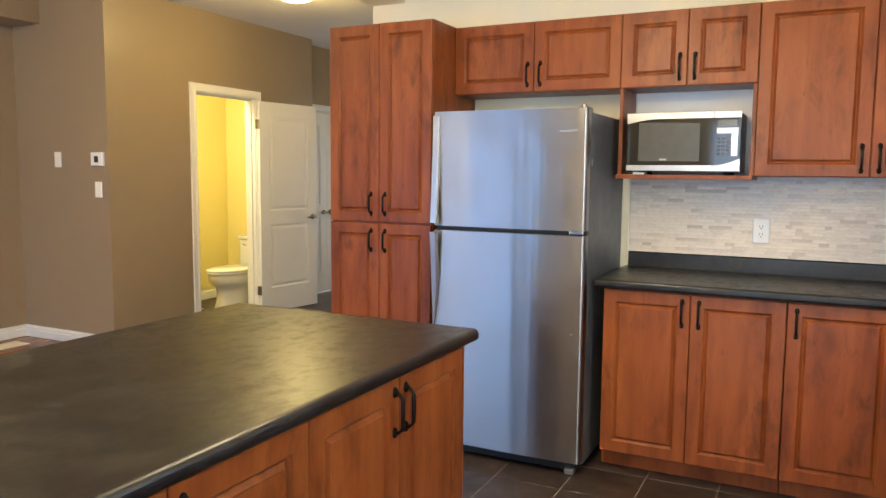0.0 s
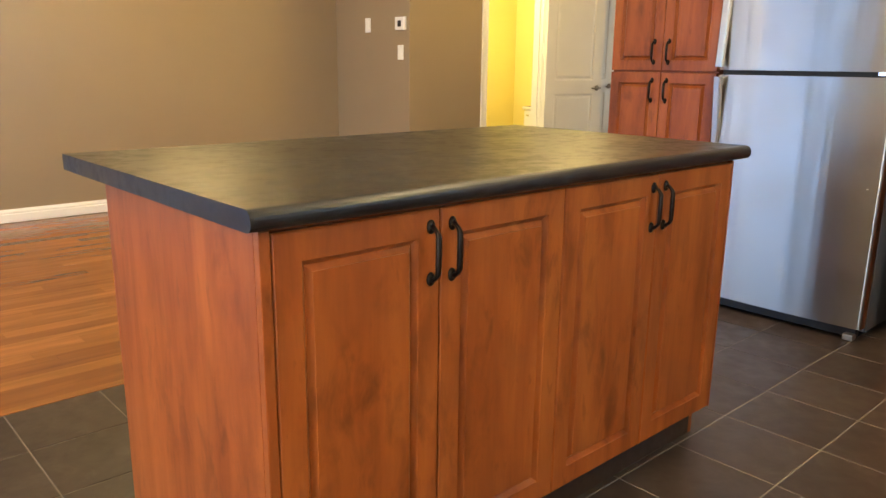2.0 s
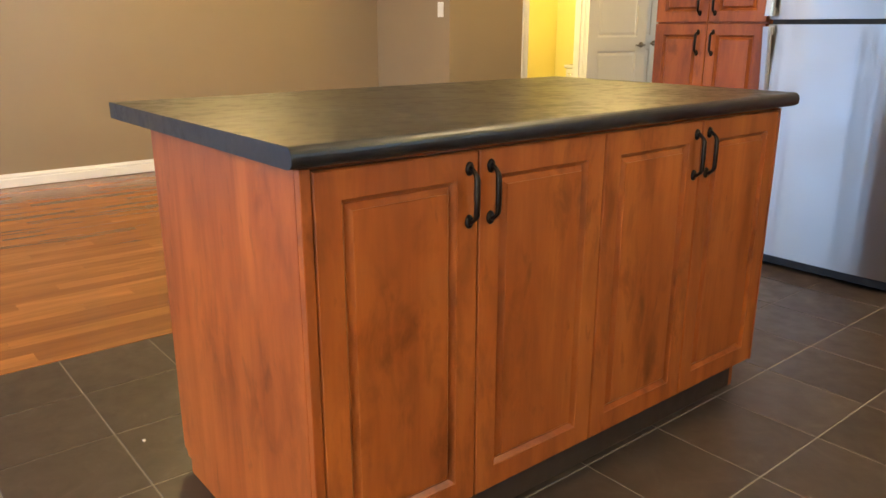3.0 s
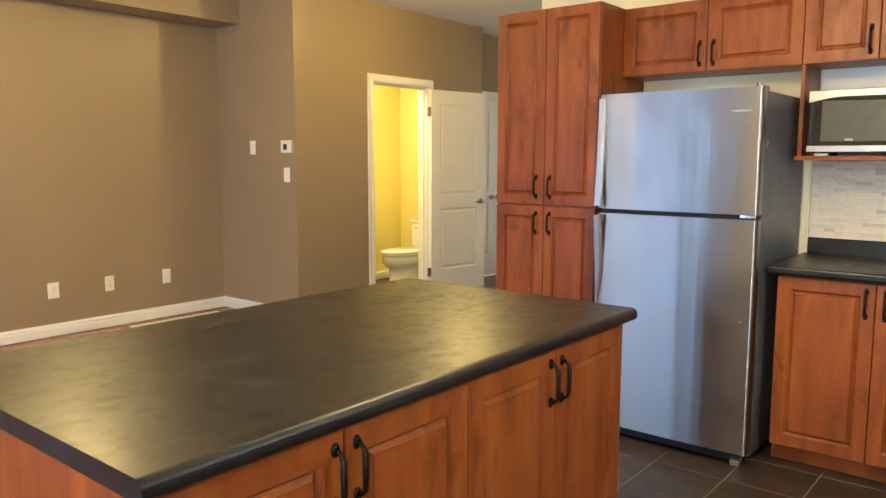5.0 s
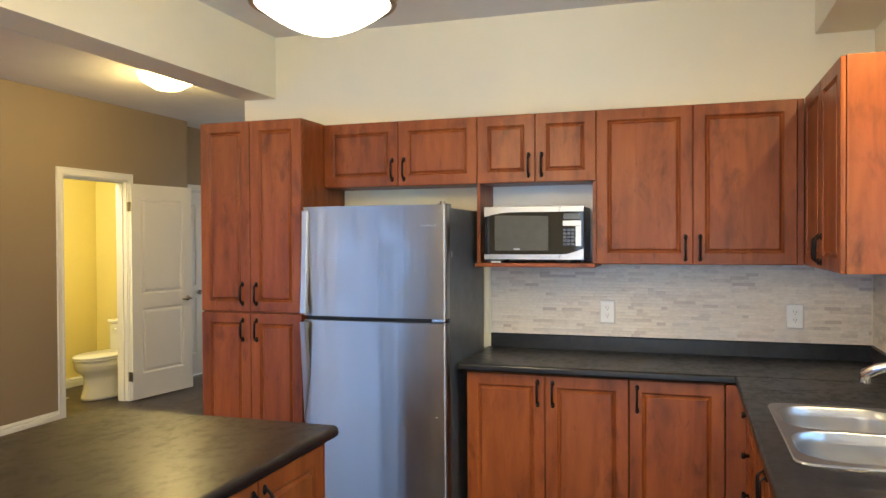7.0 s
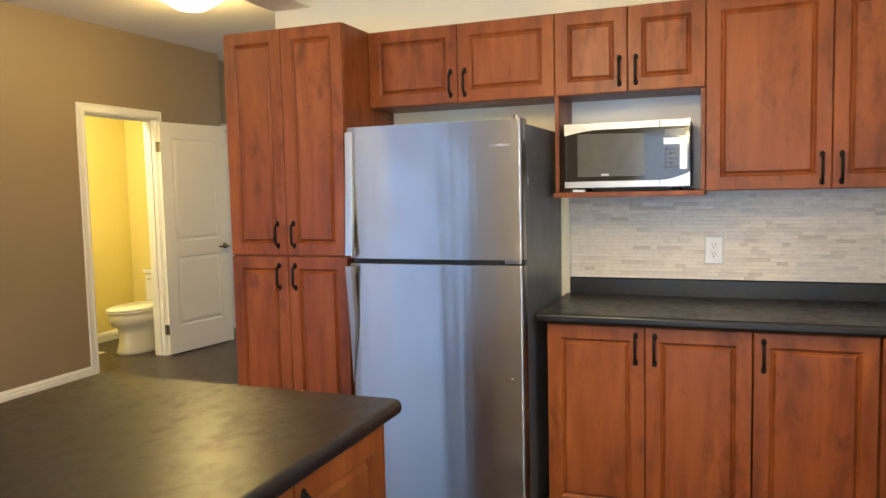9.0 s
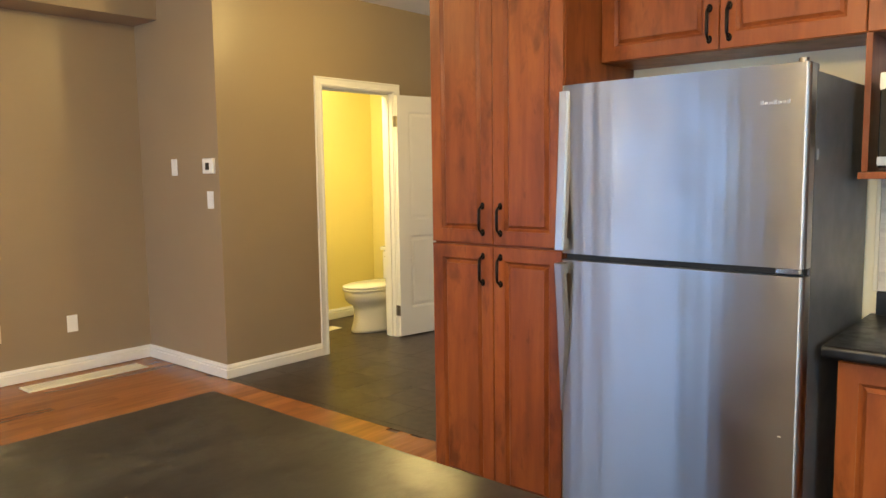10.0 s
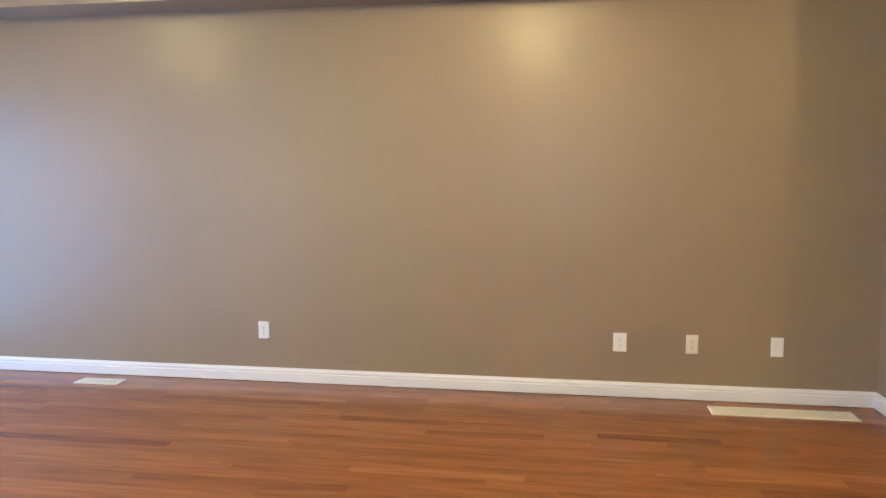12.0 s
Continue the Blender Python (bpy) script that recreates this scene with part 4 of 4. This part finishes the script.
bo = thing("soap_bottle", (1.238, 2.99, CZ), "clear dish-soap bottle with a red and white label", "bottle")
c = (1.238, 2.99, CZ + 0.001)
part("bottle", lathe(bmesh.new(), [(0.0, 0.0), (0.030, 0.0), (0.033, 0.006), (0.033, 0.11), (0.026, 0.135), (0.012, 0.15), (0.012, 0.165), (0, 0.165)], c, 20), BOTTLE, bo, "", None, True)
part("label", lathe(bmesh.new(), [(0.0336, 0.03), (0.0338, 0.06)], c, 20), RED, bo, "red printed label", None, True)
part("cap", lathe(bmesh.new(), [(0.0, 0.19), (0.008, 0.19), (0.014, 0.182), (0.014, 0.1655), (0, 0.1655)], c, 16), PLATE, bo, "white cap", None, True)

wet = thing("wet_patch", (0.86, 3.2, CZ), "dark wet spots on the worktop beside the sink", "water")
for px, py, ra, rb in ((0.86, 3.18, 0.035, 0.016), (0.93, 3.25, 0.028, 0.013), (0.80, 3.21, 0.022, 0.010)):
    bm = bmesh.new()
    top = [bm.verts.new((px + ra * math.cos(a) * (1 + 0.25 * math.sin(3 * a)), py + rb * math.sin(a) * (1 + 0.3 * math.cos(2 * a)), CZ + 0.0012)) for a in (2 * math.pi * k / 20 for k in range(20))]
    low = [bm.verts.new((v.co.x, v.co.y, CZ + 0.0002)) for v in top]
    bm.faces.new(top)
    for k in range(20):
        bm.faces.new((low[k], low[(k + 1) % 20], top[(k + 1) % 20], top[k]))
    part("water_spot", bm, WETDARK, wet)

# ---- plates, switches, thermostat ----


def wall_plate(name, o, u, n, w, h, label, category, kind):
    """A cover plate centred at o on a wall facing n, with its device."""
    o = Vector(o)
    t = thing(name, o, label, category)
    m = IVORY if kind == "ivory" else PLATE
    bm = rings(bmesh.new(), o - u * w / 2 - Z * h / 2, u, Z, n, w, h, [(0, 0.0005), (0, 0.003), (0.004, 0.0065), (0.006, 0.0068)])
    part("cover_plate", bm, m, t)
    if kind in ("outlet", "ivory"):
        for s in (-1, 1):
            q = o + Z * (s * 0.0195)
            bm = rings(bmesh.new(), q - u * 0.0165 - Z * 0.0145, u, Z, n, 0.033, 0.029, [(0, 0.006), (0, 0.0085), (0.002, 0.0092)])
            k = part("receptacle", bm, m, t)
            bm = bmesh.new()
            for a in (-0.0065, 0.0065):
                rings(bm, q + u * (a - 0.0012) - Z * 0.001, u, Z, n, 0.0024, 0.009, [(0, 0.009), (0, 0.0096)])
            rings(bm, q - u * 0.0025 - Z * 0.0105, u, Z, n, 0.005, 0.005, [(0, 0.009), (0, 0.0096)])
            part("slots", bm, BLACK, k, "dark socket slots")
    elif kind == "switch":
        bm = rings(bmesh.new(), o - u * 0.0165 - Z * 0.033, u, Z, n, 0.033, 0.066, [(0, 0.006), (0, 0.009), (0.002, 0.0105)])
        part("rocker", bm, m, t)
    elif kind == "jack":
        bm = rings(bmesh.new(), o - u * 0.008 - Z * 0.008, u, Z, n, 0.016, 0.016, [(0, 0.006), (0, 0.0085), (0.002, 0.009)])
        part("jack", bm, m, t)
    return t


for y, kd, lb in ((2.568, "outlet", "white duplex outlet on the taupe wall"), (3.014, "ivory", "ivory duplex outlet on the taupe wall"), (3.524, "jack", "white jack plate on the taupe wall")):
    wall_plate("wall_outlet", (XW, y, 0.357), Y, X, 0.085 if kd == "outlet" else 0.075, 0.122, lb, "outlet", kd)
wall_plate("wall_outlet", (XW, 0.16, 0.359), Y, X, 0.08, 0.12, "white duplex outlet on the taupe wall", "outlet", "outlet")
wall_plate("light_switch", (-5.097, YJ, 1.466), X, -Y, 0.075, 0.12, "white rocker light switch on the return wall", "switch", "switch")
wall_plate("light_switch", (-4.645, YJ, 1.237), X, -Y, 0.075, 0.12, "white rocker light switch below the thermostat", "switch", "switch")
for x in (0.064, 0.984):
    wall_plate("wall_outlet", (x, YN - 0.0125, 1.122), X, -Y, 0.078, 0.122, "white duplex outlet on the stone backsplash", "outlet", "outlet")
wall_plate("wall_outlet", (XE - 0.0125, 3.48, 1.13), Y, -X, 0.078, 0.122, "white duplex outlet on the side backsplash", "outlet", "outlet")

th = thing("thermostat", (-4.634, YJ, 1.470), "white square thermostat with a dark display", "thermostat")
o = Vector((-4.634, YJ, 1.470))
part("case", rings(bmesh.new(), o - X * 0.064 - Z * 0.052, X, Z, -Y, 0.128, 0.104, [(0, 0.001), (0, 0.018), (0.006, 0.024), (0.01, 0.0245)]), PLATE, th)
part("display", rings(bmesh.new(), o - X * 0.022 - Z * 0.026, X, Z, -Y, 0.044, 0.048, [(0, 0.0245), (0, 0.0255), (0.002, 0.026)]), BLACK, th, "dark display")

# ---- floor registers ----


def register(x0, x1, y0, y1, label):
    t = thing("floor_register", ((x0 + x1) / 2, (y0 + y1) / 2, 0.001), label, "floor register")
    bm = rings(bmesh.new(), (x0, y0, 0.001), X, Y, Z, x1 - x0, y1 - y0, [(0, 0), (0, 0.003), (0.006, 0.007), (0.022, 0.007), (0.024, 0.0045)])
    part("frame", bm, VENTMETAL, t)
    k = int((y1 - y0 - 0.06) / 0.022)
    for i in range(k):
        y = y0 + 0.03 + i * 0.022
        part("slat", cube(x0 + 0.026, x1 - 0.026, y + 0.003, y + 0.017, 0.005, 0.0078), VENTMETAL, t)


register(-5.44, -5.27, 3.09, 3.92, "long ivory metal floor register by the baseboard")
register(-5.44, -5.31, -1.12, -0.80, "ivory metal floor register by the baseboard")
register(-5.32, -5.18, 5.46, 5.74, "ivory metal floor register in the bathroom")

# ---- lamps ----


def bowl_lamp(x, y, label, lit, ZR=2.265):
    kl = thing("bowl_lamp", (x, y, TOP), label, "ceiling lamp")
    c = Vector((x, y, 0))
    R = 0.215
    part("canopy", lathe(bmesh.new(), [(0.0, TOP - 0.001), (0.07, TOP - 0.001), (0.07, TOP - 0.02), (0.03, TOP - 0.035), (0, TOP - 0.035)], c, 24), NICKEL, kl, "", None, True)
    part("stem", tube(bmesh.new(), [c + Z * (TOP - 0.03), c + Z * (ZR + 0.03)], 0.008, 10), NICKEL, kl)
    part("ring", lathe(bmesh.new(), [(R - 0.004, ZR + 0.024), (R + 0.014, ZR + 0.022), (R + 0.020, ZR + 0.006), (R + 0.014, ZR - 0.012), (R + 0.002, ZR - 0.018), (R - 0.006, ZR - 0.014), (R - 0.006, ZR + 0.01), (R - 0.004, ZR + 0.024)], c, 48), NICKEL, kl, "brushed nickel ring", None, True)
    prof = []
    for k in range(11):
        r = (R - 0.004) * k / 10
        prof.append((r, ZR - 0.012 - 0.094 * (1 - (k / 10) ** 1.75)))
    part("bowl", lathe(bmesh.new(), prof + [(R - 0.010, ZR + 0.006), (R - 0.014, ZR + 0.006), (R - 0.03, ZR - 0.03), (0.12, ZR - 0.072), (0.0, ZR - 0.09)], c, 48), lit, kl, "lit opal glass bowl", None, True)


bowl_lamp(-0.61, 2.10, "round opal glass bowl lamp with a brushed nickel ring, lit", KITCHENGLOW)
bowl_lamp(-0.22, -1.45, "round opal glass bowl lamp hanging low at the dining end, lit", DININGGLOW, 1.95)


def flush_lamp(x, y, label, lit):
    hl = thing("flush_lamp", (x, y, TOP), label, "ceiling lamp", "flush ceiling lamps")
    c = Vector((x, y, 0))
    part("base", lathe(bmesh.new(), [(0.0, TOP - 0.001), (0.12, TOP - 0.001), (0.125, TOP - 0.025), (0.0, TOP - 0.025)], c, 32), WHITE, hl, "", None, True)
    prof = [(0.0, TOP - 0.115), (0.03, TOP - 0.113), (0.10, TOP - 0.10), (0.14, TOP - 0.075), (0.175, TOP - 0.055), (0.20, TOP - 0.04), (0.205, TOP - 0.032), (0.195, TOP - 0.029), (0.0, TOP - 0.027)]
    part("shade", lathe(bmesh.new(), prof, c, 40), lit, hl, "lit frosted glass shade", None, True)


flush_lamp(-3.27, 4.78, "round flush glass lamp on the hall ceiling, lit warm", HALLGLOW)
for y in (1.94, -1.14):
    flush_lamp(-3.94, y, "round flush glass lamp on the living room ceiling, lit", LIVINGGLOW)
for x, y, z, power in POTS:
    t = thing("puck_light", (x, y, z), "small round puck light under the bulkhead, lit", "puck light", "puck lights under the bulkheads")
    part("housing", lathe(bmesh.new(), [(0.0, z - 0.0005), (0.034, z - 0.0005), (0.036, z - 0.004), (0.036, z - 0.020), (0.032, z - 0.024), (0.0, z - 0.024)], (x, y, 0), 24), PLATE, t, "", None, True)
    part("lens", lathe(bmesh.new(), [(0.0, z - 0.029), (0.026, z - 0.027), (0.028, z - 0.0245), (0.0, z - 0.0245)], (x, y, 0), 20), SPOTGLOW, t, "lit lens", None, True)

# ---- toilet ----
to = thing("toilet", (-4.94, 6.00, 0), "white porcelain toilet with the lid closed against the yellow wall", "toilet")
TX = -4.94


def oval(x, y0, y1, w, z, n=28, front=0.43):
    """An egg-shaped loop from y0 (front) to y1 (back)."""
    out = []
    cy = y0 + (y1 - y0) * front
    for k in range(n):
        a = 2 * math.pi * k / n
        s = math.sin(a)
        out.append((x + w * math.cos(a) * (1.0 if s < 0 else 1.0), cy + (s * (cy - y0) if s < 0 else s * (y1 - cy)), z))
    return out


def loft(loops):
    bm = bmesh.new()
    vs = [[bm.verts.new(p) for p in lp] for lp in loops]
    for l0, l1 in zip(vs, vs[1:]):
        for k in range(len(l0)):
            bm.faces.new((l0[k], l0[(k + 1) % len(l0)], l1[(k + 1) % len(l0)], l1[k]))
    bm.faces.new(vs[0][::-1])
    bm.faces.new(vs[-1])
    return bm


part("pedestal", loft([oval(TX, y0, 6.32, w, z) for y0, w, z in ((5.665, 0.152, 0.001), (5.665, 0.150, 0.03), (5.69, 0.134, 0.10), (5.70, 0.128, 0.19), (5.685, 0.134, 0.235), (5.635, 0.162, 0.268), (5.61, 0.180, 0.30), (5.605, 0.185, 0.335), (5.605, 0.185, 0.372))]), PORCELAIN, to, "", None, True)
part("seat", loft([oval(TX, 5.600, 6.240, 0.186, 0.376), oval(TX, 5.590, 6.240, 0.194, 0.381), oval(TX, 5.590, 6.240, 0.194, 0.392), oval(TX, 5.600, 6.240, 0.187, 0.396)]), PORCELAIN, to, "", None, True)
part("lid", loft([oval(TX, 5.600, 6.230, 0.186, 0.398), oval(TX, 5.590, 6.230, 0.193, 0.403), oval(TX, 5.590, 6.230, 0.193, 0.413), oval(TX, 5.620, 6.210, 0.168, 0.423)]), PORCELAIN, to, "closed lid", None, True)
part("tank", cube(TX - 0.21, TX + 0.21, 6.235, 6.430, 0.39, 0.675, 0.02), PORCELAIN, to, "", None)
part("tank_lid", cube(TX - 0.222, TX + 0.222, 6.222, 6.435, 0.677, 0.71, 0.008), PORCELAIN, to)
part("flush_lever", tube(bmesh.new(), [(TX - 0.15, 6.235, 0.62), (TX - 0.15, 6.218, 0.62), (TX - 0.09, 6.212, 0.615)], 0.007, 8), CHROME, to, "chrome flush lever", None, True)

# ---- backsplash ----
rnd = random.Random(7)


def strip_field(o, u, n, length, height, name, label, single=0):
    """A field of small stone strips in running courses, each a bevelled block on a mortar bed."""
    t = thing(name, o, label, "backsplash", "", "structure")
    o = Vector(o)
    part("mortar_bed", rings(bmesh.new(), o, u, Z, n, length, height, [(0, 0.0), (0, 0.006)]), MORTAR, t)
    verts, faces, shared, made = [], [], {}, 0
    ch = 0.0165
    rows = int(height / ch)
    ch = height / rows
    for r in range(rows):
        a = -rnd.random() * 0.06
        while a < length:
            w = rnd.choice((0.03, 0.045, 0.06, 0.075, 0.09, 0.11))
            a0, a1 = max(a, 0.0), min(a + w, length)
            a += w
            if a1 - a0 < 0.006:
                continue
            g, d = 0.0003, 0.0070 + rnd.randrange(4) * 0.0004
            b0, b1 = r * ch + g, (r + 1) * ch - g
            p0, p1 = a0 + g, a1 - g
            if made < single and a0 < 0.92:
                made += 1
                key = (round(p1 - p0, 3), round(d, 4))
                if key not in shared:
                    bm = rings(bmesh.new(), (0, 0, 0), u, Z, n, p1 - p0, b1 - b0, [(0, 0.005), (0, d - 0.001), (0.0003, d)], False)
                    bmesh.ops.recalc_face_normals(bm, faces=bm.faces[:])
                    shared[key] = bpy.data.meshes.new("stone_strip")
                    bm.to_mesh(shared[key])
                    bm.free()
                    shared[key].materials.append(MOSAIC)
                ob = new("stone_strip", shared[key])
                ob.parent = t
                ob.location = u * p0 + Z * b0
                continue
            k = len(verts)
            for ins, dep in ((0, 0.005), (0, d - 0.001), (0.0003, d)):
                for q, s in ((p0 + ins, b0 + ins), (p1 - ins, b0 + ins), (p1 - ins, b1 - ins), (p0 + ins, b1 - ins)):
                    verts.append(u * q + Z * s + n * dep)
            for j in (0, 4):
                for i in range(4):
                    faces.append((k + j + i, k + j + (i + 1) % 4, k + j + 4 + (i + 1) % 4, k + j + 4 + i))
            faces.append((k + 8, k + 9, k + 10, k + 11))
    me = bpy.data.meshes.new("stone_strips")
    me.from_pydata(verts, [], faces)
    me.materials.append(MOSAIC)
    ob = new("stone_strips", me)
    ob.parent = t
    tagged(ob, "small pale grey and beige stone strips", "", "", "stuff")


strip_field((-0.578, YN, 0.989), X, -Y, XE + 0.578 - 0.012, 0.396, "backsplash_north", "pale stone strip mosaic backsplash above the worktop", 300)
strip_field((XE, 2.80, 0.989), Y, -X, YN - 0.0005 - 2.80, 0.396, "backsplash_east", "pale stone strip mosaic backsplash on the side wall")
bm = cube(-0.592, -0.579, YN - 0.012, YN - 0.001, 0.989, 1.369, 0.002)
solid("backsplash_trim", bm, IVORY, "cream edge strip at the end of the backsplash", "trim", "structure")

bm = prism(bmesh.new(), [(0, 0), (0.011, 0.002), (0.009, 0.007), (0.003, 0.009), (-0.002, 0.005)], (-1.511, 0.511, 0.0004), X, Y, Z, 0.0025)
solid("paper_scrap", bm, PLATE, "tiny white paper crumb on the dark tile", "scrap", "", (-1.507, 0.515, 0.0004))

# ---- floors ----
MESHES = {}


def slab(w, d, t, soft, material):
    """A thin bevelled piece, w by d, top at z = 0, shared between alike pieces."""
    key = (round(w, 3), round(d, 3), material.name)
    if key not in MESHES:
        bm = rings(bmesh.new(), (-w / 2, -d / 2, 0), X, Y, Z, w, d, [(0, -t), (0, -soft), (soft, 0)])
        bmesh.ops.recalc_face_normals(bm, faces=bm.faces[:])
        me = bpy.data.meshes.new("piece")
        bm.to_mesh(me)
        bm.free()
        me.materials.append(material)
        MESHES[key] = me
    return MESHES[key]


def tile_field(parent, x0, x1, y0, y1, gx, gy, px, py, gap=0.004, material=TILE):
    """Tiles on a grid through (gx, gy), cut at the edges of the field."""
    i0, i1 = math.floor((x0 - gx) / px), math.ceil((x1 - gx) / px)
    j0, j1 = math.floor((y0 - gy) / py), math.ceil((y1 - gy) / py)
    for i in range(i0, i1):
        for j in range(j0, j1):
            a0, a1 = max(gx + i * px + gap / 2, x0), min(gx + (i + 1) * px - gap / 2, x1)
            b0, b1 = max(gy + j * py + gap / 2, y0), min(gy + (j + 1) * py - gap / 2, y1)
            if a1 - a0 < 0.012 or b1 - b0 < 0.012:
                continue
            ob = new("tile", slab(a1 - a0, b1 - b0, 0.006, 0.0012 if gap > 0.003 else 0.0002, material))
            ob.parent = parent
            ob.location = ((a0 + a1) / 2, (b0 + b1) / 2, 0)


XT = -2.224
fk = solid("floor_kitchen", cube(XT, XE + 0.12, YS - 0.12, YN, -0.12, -0.0018), GROUT, "dark brown slate-look tile floor with pale grout", "floor", "structure")
fh = solid("floor_hall", cube(XW - 0.12, XK + 0.12, YN, YE + 0.12, -0.12, -0.0018), DARKGROUT, "dark slate-look tile floor of the hall and bathroom", "floor", "structure")
fl = solid("floor_living", cube(XW - 0.12, XT, YS - 0.12, YN, -0.12, -0.004), SUBFLOOR, "glossy reddish oak strip floor", "floor", "structure")
tile_field(fk, XT, XE, YS, YN, -2.223, 0.462, 0.3145, 0.305)
tile_field(fh, XW, XK, YN + 0.002, YE, -3.36, 4.15, 0.3145, 0.305, 0.0016, HALLTILE)

PW = 0.0826
x = XT - 0.044
part("border_plank", cube(XT - 0.043, XT, YS, YN, -0.004, 0.0006, 0.0006), PLANK, fl, "oak edge strip")
while x > XW - 0.01:
    w = PW
    y = YS - rnd.random() * 0.9
    while y < YN:
        ln = rnd.choice((0.65, 0.85, 1.05, 1.25, 1.45))
        y0, y1 = max(y, YS), min(y + ln, YN)
        y += ln
        if y1 - y0 < 0.05:
            continue
        ob = new("plank", slab(w - 0.0005, y1 - y0 - 0.0005, 0.004, 0.0001, PLANK))
        ob.parent = fl
        ob.location = (x - w / 2, (y0 + y1) / 2, 0)
    x -= PW
